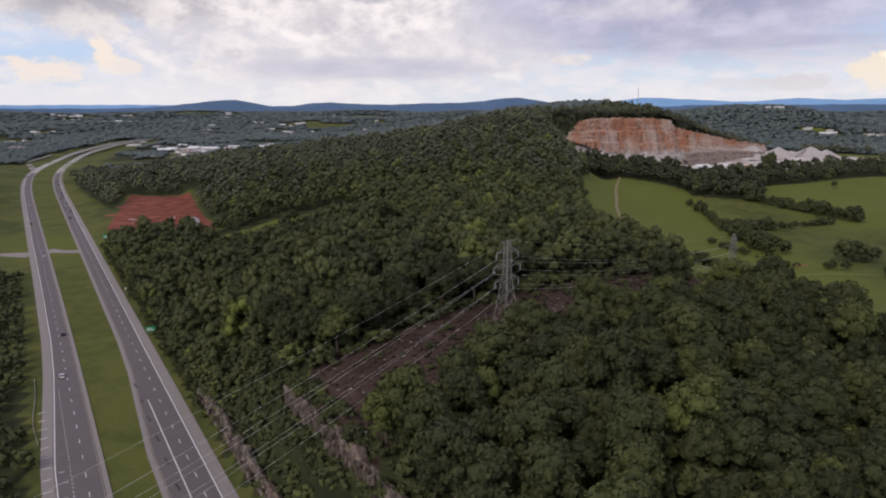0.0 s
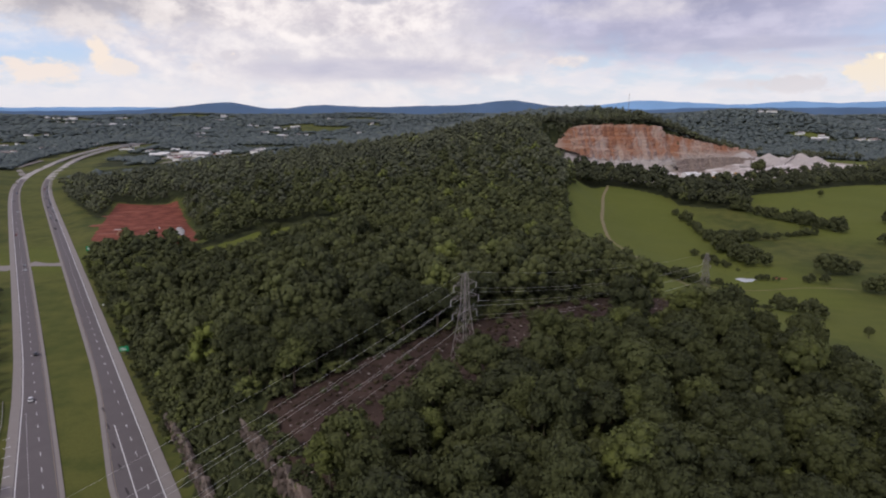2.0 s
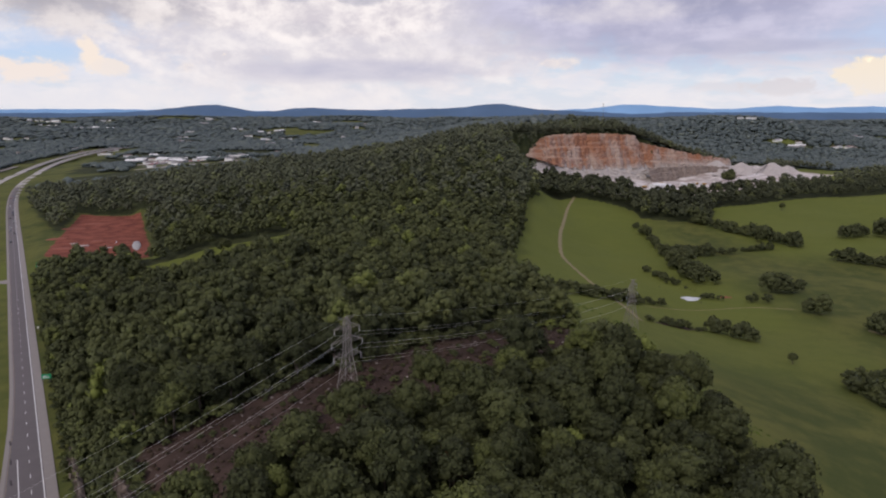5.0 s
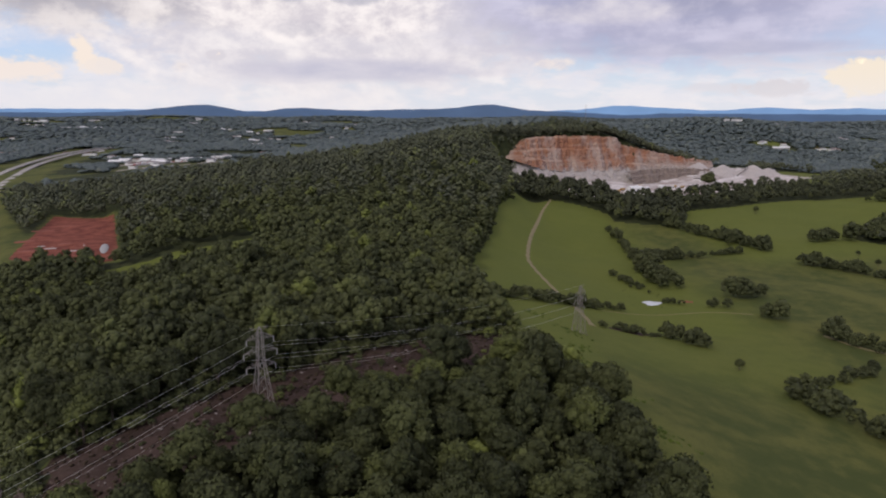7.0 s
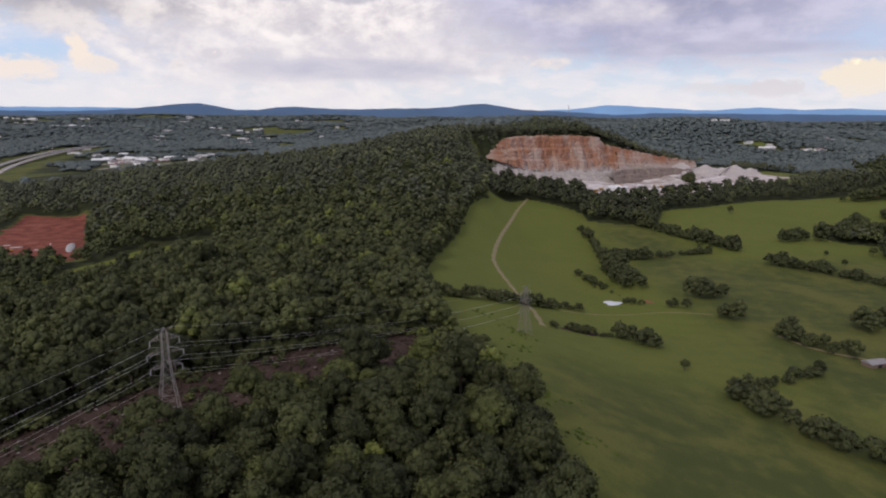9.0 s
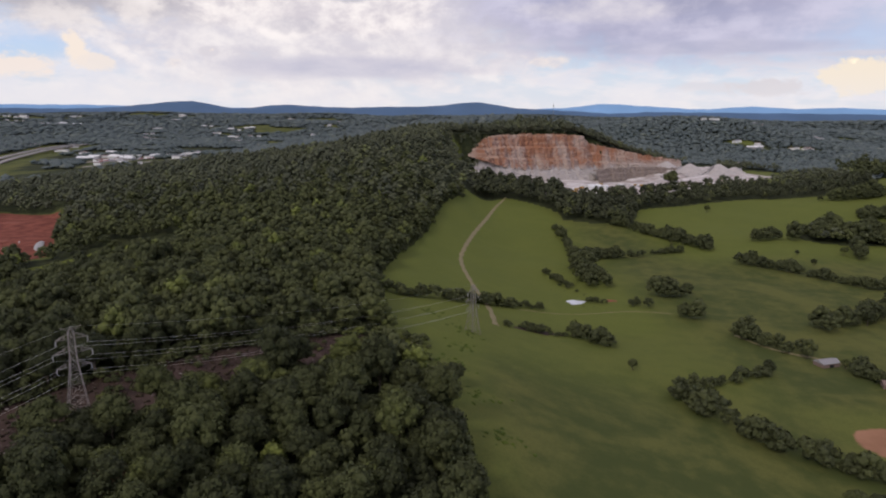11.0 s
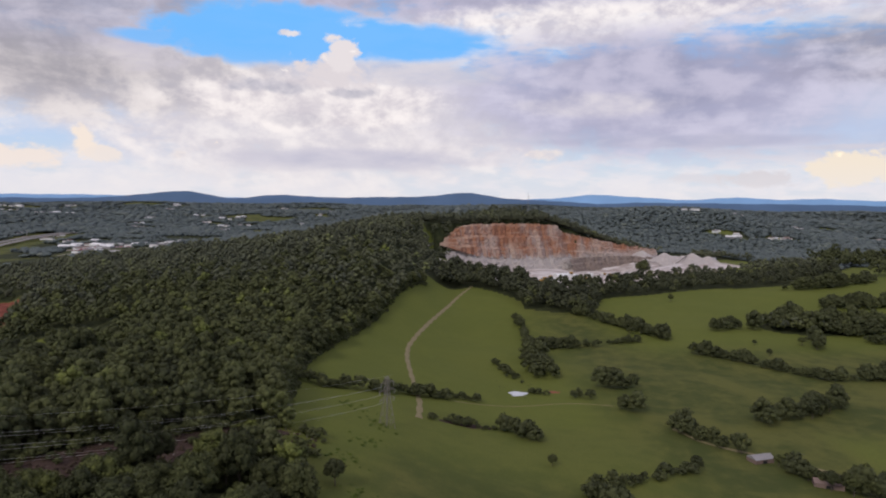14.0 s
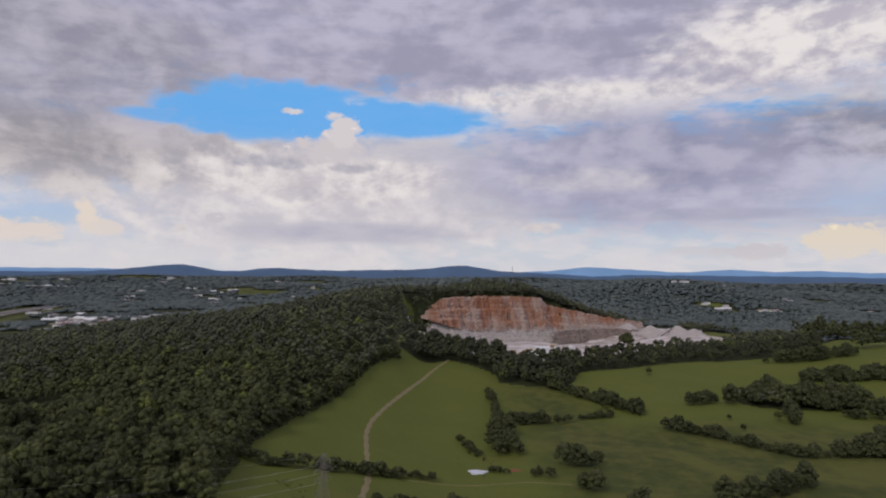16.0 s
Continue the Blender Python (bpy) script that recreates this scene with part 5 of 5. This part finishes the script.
tufts("fringe_bushes", np.stack([sx_[fringe], sy_[fringe]], 1), 0.6, 1.5, M_FOREST, "bushes along the edge of the cleared strip", category="bushes")
sel = in_cor & (rng.random(len(sx_)) < 0.07)
tufts("corridor_bushes", np.stack([sx_[sel], sy_[sel]], 1), 0.4, 0.95, M_FOREST, "scattered green bushes in the cleared strip", category="bushes")
M_PALEROCK = plain("pale_limestone", (0.24, 0.205, 0.19), 0.95, scale=1.2)
sel = in_cor & (rng.random(len(sx_)) < 0.24)
rock_rows = rows_of(rng, sx_[sel], sy_[sel], 0.25, 1.0, 0.02, (0.6, 1.3))
joined("limestone_boulders", ROCKS, rock_rows, M_PALEROCK, "pale limestone boulders among dry scrub", "boulders")
weeds = [(x, y) for cx, cy_ in ((128, 352), (140, 300), (137, 268), (146, 236), (150, 205), (143, 330)) for x, y in zip(rng.normal(cx, 4.5, 26), rng.normal(cy_, 4, 26))]
tufts("weed_patch", weeds, 0.25, 0.6, M_WEED, "lush green weed patches in pasture near the woods", squat=(0.25, 0.5))
rough = [(x, y) for x, y in zip(rng.uniform(170, 255, 160), rng.uniform(436, 520, 160)) if rng.random() < 0.6 and (x > 214 or y < 445)]
tufts("pasture_tufts", rough, 0.1, 0.35, M_FOREST, "rough grass tufts round a farm pond", squat=(0.3, 0.7))
brown = tree(50, 147, 0.95, 40, 3, 1.0, "dying tree with a thin brown crown among green ones")
for child in brown.children:
    if child.name.startswith("crown"):
        me = NEAR_ME[3].copy()
        me.materials[0] = M_BROWN
        child.data = me
top_xy = [beside(y - 12 + rng.uniform(-2, 2), rng.uniform(22.0, 26)) for y in np.arange(90, 214, 1.1)]
tufts("cliff_top_bushes", top_xy, 0.3, 0.95, M_FOREST, "bushes hanging over the top of the rock cut", category="bushes")
for x, y, s in ((275, 209, 0.9), (281, 204, 1.0), (292, 206, 0.8)):
    tree(x, y, s, x * 11 % 360, int(x) % 8, 0.75, "broad dark green tree standing in pasture", "field trees")
for x, y, s in ((366, 312, 0.95), (374, 307, 1.05), (383, 304, 0.9), (424, 424, 1.0), (434, 430, 1.15), (446, 440, 1.05), (458, 447, 1.1)):
    tree(x, y, s, x * 13 % 360, int(x) % 8, 0.9, "tall dark green tree standing in an overgrown hedge", "field trees")
tree(357, 343, 0.6, 30, 2, 0.8, "round dark green tree beside a low barn", "field trees")
tree(344, 358, 0.7, 80, 5, 0.8, "round dark green tree beside a low barn", "field trees")
tree(361, 323, 0.5, 10, 1, 0.9, "round dark green tree beside a low barn", "field trees")
hedge("thicket", [(330, 257), (342, 259)], 6, 0.9, "dark bushes on a mound inside bare red soil")
hedge("copse", [(545, 700), (590, 684), (640, 672)], 26, 1.0, "thick dark copse between two pastures", 3.0, FIELD)
hedge("copse", [(548, 640), (543, 612)], 5, 0.75, COPSE, 4, FIELD)
hedge("copse", [(610, 640), (640, 625), (690, 615)], 10, 0.9, COPSE, 5, FIELD)
hedge("copse", [(520, 515), (560, 520), (620, 530)], 12, 0.9, COPSE, 5, FIELD)


# full-leaved trees where the woods meet the pasture
edge_y = np.concatenate([np.arange(84, 236, 3.2), np.arange(288, 800, 3.4)])
edge_y = edge_y + rng.uniform(-1.5, 1.5, len(edge_y))
edge_x = woods_edge(edge_y) - np.abs(rng.normal(0, 4.0, len(edge_y))) - 0.5
edge_rows = rows_of(rng, edge_x, edge_y, 0.55, 1.15, 0.4, (0.8, 1.3))
joined("edge_trees", FIELD, edge_rows, M_FOREST, "full-leaved trees along the edge of the pasture", "trees")
edge_y = np.concatenate([np.arange(84, 232, 1.6), np.arange(292, 800, 1.8)])
tufts("edge_bushes", np.stack([woods_edge(edge_y) + rng.normal(0.5, 1.2, len(edge_y)), edge_y], 1), 0.4, 1.2, M_FOREST, "low bushes along the foot of the woods", BUSH2, category="bushes")
hedge("copse", [(536, 1108), (548, 1120), (556, 1130)], 12, 1.15, "tall dark trees in front of the stone piles", 4, FIELD)
hedge("copse", [(640, 838), (690, 845), (770, 862)], 12, 0.9, COPSE, 4, FIELD)
hedge("copse", [(770, 985), (850, 1030), (960, 1075)], 14, 0.9, COPSE, 5, LUMP)
hedge("copse", [(800, 900), (900, 930), (1000, 960)], 12, 0.9, COPSE, 5, LUMP)
hedge("copse", [(880, 1180), (980, 1200), (1120, 1230)], 22, 1.0, COPSE, 5, LUMP)
hedge("copse", [(1010, 1010), (1100, 1060), (1190, 1090)], 20, 1.0, COPSE, 5, LUMP)
for fx, fy, fs in ((712, 930, 0.9), (735, 948, 0.8), (790, 990, 0.9), (845, 975, 0.9), (905, 1120, 1.0)):
    tree(fx, fy, fs, fx * 7 % 360, int(fx) % 8, 0.9, "single round dark green tree standing in pasture", "field trees")


# ---- farm track, pond ----
def drape(name, pts, half, mat, label, lift=0.12, category="track"):
    p = np.array(pts, float)
    s = np.concatenate([[0], np.cumsum(np.hypot(*np.diff(p, axis=0).T))])
    n = int(s[-1] / 3)
    q = np.linspace(0, s[-1], n)
    k = np.ones(9) / 9
    x, y = (np.convolve(np.pad(np.interp(q, s, p[:, c]), 4, mode="edge"), k, "valid") for c in (0, 1))
    tx, ty = np.gradient(x), np.gradient(y)
    ln = np.hypot(tx, ty)
    hw = half * (1 + 0.25 * np.sin(q * 0.31) + 0.2 * np.sin(q * 0.83))
    cols = []
    for o in (-1, -0.4, 0.4, 1):
        cx, cyy = x + ty / ln * hw * o, y - tx / ln * hw * o
        cols.append(np.stack([cx, cyy, height(cx, cyy) + lift * (1.2 - abs(o))], 1))
    v = np.concatenate(cols)
    i = (np.arange(3)[:, None] * n + np.arange(n - 1)[None]).ravel()
    return tagged(new(name, mesh_from(name, v, np.stack([i, i + n, i + n + 1, i + 1], 1), mat, True)), label, category, kind="structure")


TRACK = [(236, 888), (227, 856), (216, 824), (205, 785), (190, 722), (176, 668), (164, 608), (156, 560), (155.5, 520), (158, 490), (163, 440), (166, 403), (165, 364)]
drape("track_1", TRACK, 1.7, M_TRACK, "worn pale dirt track across green pasture", 0.3)
drape("track_2", [(300, 440), (270, 448), (238, 446), (205, 440), (185, 432)], 0.4, M_TRACK, "faint worn farm track past a pond", 0.25)
drape("track_3", [(320, 402), (332, 372), (350, 360), (372, 344), (400, 318)], 1.4, M_TRACK, "pale gravel lane beside farm buildings", 0.25)


def pond(x, y, a, b):
    bm = bmesh.new()
    ring = []
    for k in range(40):
        t = 2 * math.pi * k / 40
        f = 1 + 0.16 * math.sin(3 * t + 1) + 0.10 * math.sin(5 * t)
        ring.append((x + a * f * math.cos(t), y + b * f * math.sin(t)))
    z = max(float(height(px, py)) for px, py in ring) + 0.12
    top = [bm.verts.new((px, py, z)) for px, py in ring]
    low_v = [bm.verts.new((px, py, z - 0.8)) for px, py in ring]
    bm.faces.new(top)
    for k in range(40):
        bm.faces.new((top[k], low_v[k], low_v[(k + 1) % 40], top[(k + 1) % 40]))
    me = bpy.data.meshes.new("pond")
    bm.to_mesh(me)
    bm.free()
    me.materials.append(M_WATER)
    return tagged(new("pond", me), "small bright farm pond in pasture", "pond", kind="structure")


pond(237, 475, 6.5, 5.5)


drape("bare_patch", [(256, 480), (264, 478), (272, 473)], 2.6, plain("bare_red_earth", (0.24, 0.075, 0.045), 0.95, scale=0.3), "small patch of bare red earth beside a pond", 0.2, "soil")


# ---- building ground ----
def mound(name, x, y, a, b, h, turned, mat, label, category):
    v, f = ICO2
    v = np.array([q for q in v])
    g = np.random.default_rng(int(abs(x) + y))
    z = np.maximum(v[:, 2], -0.2) * h
    c, s = math.cos(radians(turned)), math.sin(radians(turned))
    px, py = v[:, 0] * a * g.uniform(0.9, 1.1, len(v)), v[:, 1] * b
    out = np.stack([x + px * c - py * s, y + px * s + py * c, float(height(x, y)) + z + g.normal(0, 0.05, len(v))], 1)
    return tagged(new(name, mesh_from(name, out, f, mat)), label, category)


M_REDSOIL = plain("red_clay", (0.24, 0.085, 0.058), 0.95, scale=0.2)
mound("gravel_bank", -238, 630, 4.0, 26, 1.3, 24, M_GRAVEL, "grey gravel bank at the edge of red ground", "bank")
for x, y, a, b, h in ((-262, 590, 9, 6, 1.6), (-300, 615, 12, 5, 1.2), (-330, 660, 10, 5, 1.4), (-285, 650, 7, 5, 2.0), (-345, 720, 14, 4, 1.0), (-335, 750, 14, 4, 1.0)):
    mound("soil_heap", x, y, a, b, h, x % 50, M_REDSOIL, "heap of dug red clay on levelled ground", "soil heap")
for x, y, a in ((-290, 632, 6), (-262, 622, 5), (-303, 640, 4)):
    mound("stone_patch", x, y, a, a * 0.5, 0.5, 20, M_PILE, "pale spread of crushed stone on red soil", "stone patch")


def digger(x, y, turned):
    ob = empty("excavator", x, y, float(height(x, y)), turned, "small orange tracked excavator on red soil", "excavator")
    for s in (-1, 1):
        bm = bmesh.new()
        box(bm, s * 1.2 - 0.35, s * 1.2 + 0.35, -2, 2, 0, 0.9)
        bmesh.ops.bevel(bm, geom=bm.edges[:], offset=0.25, segments=2, affect="EDGES")
        part("track", bm, ob, mat=M_DARK)
    bm = bmesh.new()
    box(bm, -1.4, 1.4, -1.8, 1.4, 0.9, 2.4)
    box(bm, -1.3, -0.2, 0.1, 1.3, 2.4, 3.2)
    part("body", bm, ob, mat=plain("machine_orange", (0.45, 0.20, 0.05)))
    bm = bmesh.new()
    bar(bm, (0.3, 1.2, 1.8), (0.3, 4.5, 4.6), 0.25)
    bar(bm, (0.3, 4.5, 4.6), (0.3, 6.2, 1.6), 0.2)
    box(bm, -0.2, 0.8, 5.8, 6.8, 0.7, 1.6)
    part("boom", bm, ob, mat=M_YELLOW)
    return ob


digger(-283, 612, 120)


# ---- signs, guard rail, mast ----
def road_sign(x, y, w_, h_, lift, turned, mat, label, bars):
    ob = empty("road_sign", x, y, float(height(x, y)), turned, label, "sign", "highway signs")
    for s in (-0.32, 0.32):
        bm = bmesh.new()
        bar(bm, (s * w_, 0.08, -0.4), (s * w_, 0.08, lift + h_), 0.07, 6)
        part("post", bm, ob, mat=M_STEEL)
    bm = bmesh.new()
    box(bm, -w_ / 2, w_ / 2, -0.04, 0.0, lift, lift + h_)
    panel = part("panel", bm, ob, mat=mat)
    for k in range(bars):
        bm = bmesh.new()
        box(bm, -w_ * 0.36, w_ * (0.3 - 0.12 * (k % 2)), -0.055, -0.041, lift + h_ * (0.2 + 0.3 * k), lift + h_ * (0.36 + 0.3 * k))
        part("lettering", bm, panel, mat=M_WHITE)
    return ob


road_sign(-142.5, 308.5, 4.2, 2.4, 1.8, 20, M_SIGN, "green highway direction sign on two steel posts", 2)
road_sign(-279, 541, 5.0, 3.6, 1.8, 25, M_SIGN, "large green highway direction sign beside the verge", 2)
road_sign(-190, 384, 1.0, 1.2, 2.0, 25, M_WHITE, "small white roadside sign", 0)
road_sign(-262, 640, 1.0, 1.2, 1.6, 25, M_WHITE, "small white sign beside grass", 0)


def guard_rail():
    ob = empty("guard_rail", 0, 0, 0, 0, "grey steel guard rail beside the road shoulder", "guard rail")
    pts = []
    for y in np.arange(205, 262, 3.0):
        off = -11.4 - 1.4 * math.exp(-0.5 * ((y - 222) / 10) ** 2)
        pts.append((float(road_west(y)) + off * 0.848, float(y) + off * 0.53))
    bm = bmesh.new()
    for a, b in zip(pts, pts[1:]):
        for z in (0.55, 0.75):
            bar(bm, (*a, z - 0.3), (*b, z - 0.3), 0.09, 6)
    part("rail", bm, ob, mat=M_GRAVEL)
    for a in pts:
        bm = bmesh.new()
        box(bm, a[0] - 0.07, a[0] + 0.07, a[1] - 0.07, a[1] + 0.07, -0.8, 0.5)
        part("post", bm, ob, mat=M_STEEL)


guard_rail()


def radio_mast(x, y, tall):
    ob = empty("radio_mast", x, y, float(height(x, y)) - 0.5, 20, "thin steel lattice radio mast on the hilltop", "mast")
    for k in range(3):
        a = k * 2.094
        bm = bmesh.new()
        bar(bm, (0.7 * math.cos(a), 0.7 * math.sin(a), 0), (0.4 * math.cos(a), 0.4 * math.sin(a), tall), 0.12)
        part("leg", bm, ob, mat=M_STEEL)
    bm = bmesh.new()
    for z in np.arange(0, tall - 1, 2.0):
        for k in range(3):
            a, b = k * 2.094, (k + 1) * 2.094
            bar(bm, (0.6 * math.cos(a), 0.6 * math.sin(a), z), (0.6 * math.cos(b), 0.6 * math.sin(b), z + 2), 0.06)
    part("bracing", bm, ob, mat=M_STEEL)


radio_mast(382, 1335, 44)


# ---- vehicles ----
CAR_PAINT = [plain("car_paint", c, 0.3, 0.2, 0.05, spec=0.6) for c in ((0.70, 0.70, 0.70), (0.05, 0.05, 0.06), (0.30, 0.31, 0.33), (0.28, 0.03, 0.03), (0.05, 0.09, 0.20))]
M_GLASS = plain("dark_glass", (0.02, 0.025, 0.03), 0.08, spread=0.05, spec=0.7)


def car(paint, label):
    ob = empty("car", 0, 0, 0, 0, label, "car", "cars on the highway")
    bm = bmesh.new()
    box(bm, -0.9, 0.9, -2.3, 2.3, 0.35, 0.95)
    bmesh.ops.bevel(bm, geom=bm.edges[:], offset=0.16, segments=2, affect="EDGES")
    part("body", bm, ob, mat=paint)
    bm = bmesh.new()
    for q in box(bm, -0.78, 0.78, -1.5, 1.1, 0.95, 1.42):
        if q.co.z > 1.2:
            q.co.x *= 0.8
            q.co.y *= 0.68
    cabin = part("cabin", bm, ob, mat=M_GLASS)
    bm = bmesh.new()
    box(bm, -0.62, 0.62, -1.05, 0.72, 1.42, 1.47)
    part("roof", bm, ob, mat=paint)
    for sx in (-0.85, 0.85):
        for sy in (-1.4, 1.4):
            bm = bmesh.new()
            bar(bm, (sx - 0.11, sy, 0.33), (sx + 0.11, sy, 0.33), 0.33, 12)
            part("wheel", bm, ob, mat=M_DARK)
    return ob


CARS = [car(p, l) for p, l in zip(CAR_PAINT, ("white saloon car on the asphalt carriageway", "black saloon car on the asphalt carriageway", "silver-grey car on the asphalt carriageway", "dark red car on the asphalt carriageway", "dark blue car on the asphalt carriageway"))]


def put_car(k, centre, y, off, fresh):
    slope = float(centre(y + 1) - centre(y))
    ln = math.hypot(slope, 1)
    m = pose(float(centre(y)) + off / ln, y - off * slope / ln, float(road_level(y)) + 0.02, 0, 0, -math.degrees(math.atan2(slope, 1)))
    if fresh:
        CARS[k].matrix_basis = m
    else:
        copy_thing(CARS[k], m)


spots = [(0, road_west, 256, -1.8), (1, road_west, 306, 1.8), (2, road_west, 492, 1.8), (0, road_west, 478, 1.8), (3, road_west, 620, -1.8), (1, road_east, 700, 1.8), (0, road_east, 735, -1.8),
         (2, road_east, 762, 1.8), (1, road_east, 800, -1.8), (4, road_east, 842, 1.8), (2, road_east, 880, -1.8), (1, road_east, 930, 1.8), (3, road_east, 985, -1.8), (0, road_west, 760, 1.8), (2, road_west, 850, -1.8), (4, road_west, 930, 1.8), (1, road_east, 655, -1.8), (2, road_east, 716, -1.8), (0, road_east, 782, 1.8), (1, road_east, 822, 1.8), (2, road_east, 862, 1.8), (0, road_east, 905, -1.8), (4, road_east, 958, 1.8), (1, road_east, 1010, 1.8)]
placed = set()
for k, centre, y, off in spots:
    put_car(k, centre, y, off, k not in placed)
    placed.add(k)


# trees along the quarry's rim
hedge("rim_trees", [(186, 1112), (206, 1122), (244, 1158), (290, 1196), (356, 1248), (422, 1296), (500, 1340), (566, 1366), (650, 1394)], 26, 0.7, "dark trees along the rim of the quarry", 3.5, LUMP, (0.8, 1.2), M_RIDGE_HAZE)


# ---- town and farms ----
def house(lx, ly, hz, wall, roof, label):
    ob = empty("house", 0, 0, 0, 0, label, "house", "houses among the trees")
    bm = bmesh.new()
    box(bm, -lx / 2, lx / 2, -ly / 2, ly / 2, -1, hz)
    part("wall", bm, ob, mat=wall)
    bm = bmesh.new()
    pr = [bm.verts.new(c) for c in ((-lx / 2 - 0.5, -ly / 2 - 0.5, hz), (lx / 2 + 0.5, -ly / 2 - 0.5, hz), (lx / 2 + 0.5, ly / 2 + 0.5, hz), (-lx / 2 - 0.5, ly / 2 + 0.5, hz), (-lx / 2 - 0.5, 0, hz + ly * 0.2), (lx / 2 + 0.5, 0, hz + ly * 0.2))]
    for f in ((0, 1, 5, 4), (2, 3, 4, 5), (1, 2, 5), (3, 0, 4), (3, 2, 1, 0)):
        bm.faces.new([pr[i] for i in f])
    part("roof", bm, ob, mat=roof)
    return ob


HOUSES = [house(16, 10, 4.5, M_WHITE, M_GREYROOF, "pale house with a grey pitched roof among trees"), house(14, 9, 4.5, M_WHITE, M_BROWNROOF, "white house with a brown pitched roof among trees"),
          house(38, 18, 6.5, M_WHITE, M_WHITE, "long white warehouse at the edge of town"), house(26, 14, 5.5, M_GREYROOF, M_WHITE, "grey commercial building with a white roof")]
first = [True] * 4
g2 = np.random.default_rng(8)
for cx, cy_, ca, cb in CLEARINGS:
    for _ in range(1 if cy_ < 1420 else 3 if ca < 70 else 5):
        k = int(g2.choice(4, p=[0.48, 0.38, 0.04, 0.10] if cy_ > 1420 else [0.6, 0.4, 0, 0]))
        a, f = g2.uniform(0, 6.28), math.sqrt(g2.random()) * 0.7
        x, y = cx + ca * f * math.cos(a), cy_ + cb * f * math.sin(a)
        m = pose(x, y, float(height(x, y)), 0, 0, g2.uniform(-40, 40))
        if first[k]:
            HOUSES[k].matrix_basis, first[k] = m, False
        else:
            copy_thing(HOUSES[k], m)
for cx, cy_, ca, cb in CLEARINGS[:10]:
    drape("parking_lot", [(cx - ca * 0.7, cy_ - cb * 0.35), (cx, cy_ - cb * 0.4), (cx + ca * 0.7, cy_ - cb * 0.3)], 12, M_SHOULDER, "pale parking lot in front of buildings", 0.6, "parking lot")


# ---- shops and their parking lot ----
M_LOT = plain("worn_lot_asphalt", (0.20, 0.19, 0.185), 0.9, spread=0.2, scale=0.1)


def store(x, y, lx, ly, hz, turned, label):
    ob = empty("store", x, y, float(height(x, y)) - 0.5, turned, label, "shop", "shops beside the highway")
    bm = bmesh.new()
    box(bm, -lx / 2, lx / 2, -ly / 2, ly / 2, 0, hz)
    part("wall", bm, ob, mat=M_GREYROOF)
    bm = bmesh.new()
    box(bm, -lx / 2 + 0.4, lx / 2 - 0.4, -ly / 2 + 0.4, ly / 2 - 0.4, hz, hz + 0.2)
    part("roof", bm, ob, mat=M_GRAVEL)
    for x0, x1, y0, y1 in ((-lx / 2, lx / 2, -ly / 2, -ly / 2 + 0.4), (-lx / 2, lx / 2, ly / 2 - 0.4, ly / 2), (-lx / 2, -lx / 2 + 0.4, -ly / 2 + 0.4, ly / 2 - 0.4), (lx / 2 - 0.4, lx / 2, -ly / 2 + 0.4, ly / 2 - 0.4)):
        bm = bmesh.new()
        box(bm, x0, x1, y0, y1, hz, hz + 0.9)
        part("parapet", bm, ob, mat=M_WHITE)
    bm = bmesh.new()
    box(bm, -lx * 0.4, lx * 0.4, -ly / 2 - 0.1, -ly / 2 + 0.02, 0.6, hz * 0.6)
    part("shop_window", bm, ob, mat=M_GLASS)


for x, y, lx, ly, hz, t in ((-470, 1590, 70, 34, 7, 8), (-560, 1600, 44, 26, 6, 12), (-395, 1560, 36, 24, 6, -10), (-640, 1570, 30, 20, 6, 20), (-430, 1665, 60, 26, 7, 0)):
    store(x, y, lx, ly, hz, t, "low flat-roofed grey shop building beside a parking lot")
drape("parking_lot", [(-575, 1462), (-510, 1468), (-446, 1478)], 34, M_LOT, "wide worn asphalt parking lot in front of shops", 1.2, "parking lot")
drape("shop_road", [(-446, 1500), (-400, 1530), (-340, 1548), (-290, 1600)], 7, M_PALEROAD, "pale access road beside the shops", 1.2, "road")
LOT_CAR = (np.array([(x, y, z) for z, a in ((0.3, 1.0), (1.5, 0.8)) for x, y in ((-0.9 * a, -2.2 * a), (0.9 * a, -2.2 * a), (0.9 * a, 2.2 * a), (-0.9 * a, 2.2 * a))]), np.array([(4, 5, 6, 7), (0, 1, 5, 4), (1, 2, 6, 5), (2, 3, 7, 6), (3, 0, 4, 7)]))
for mat, word in ((M_WHITE, "white"), (CAR_PAINT[2], "grey"), (CAR_PAINT[3], "dark red")):
    lot = np.array([(x + (y - 1470) * 0.1, y) for y in (1450, 1458, 1478, 1486) for x in np.arange(-560, -456, 3.1) if rng.random() < 0.22])
    lot_rows = rows_of(rng, lot[:, 0], lot[:, 1], 1.0, 1.15, -1.5, (0.9, 1.3))
    lot_rows[:, 4] = rng.normal(0.1, 0.05, len(lot_rows))
    joined("parked_cars", [LOT_CAR], lot_rows, mat, word + " cars parked in rows on the lot", "cars")


# faded lane lettering, unreadable
for k, (y, off) in enumerate(((186, -5.9), (180, -5.9), (172, -5.9))):
    for q in range(4 - (k != 1)):
        along(SMALL, "lane_lettering", west, road_west, off + 0.6 * (q - 1.3), y, y + 0.5, 5.0)
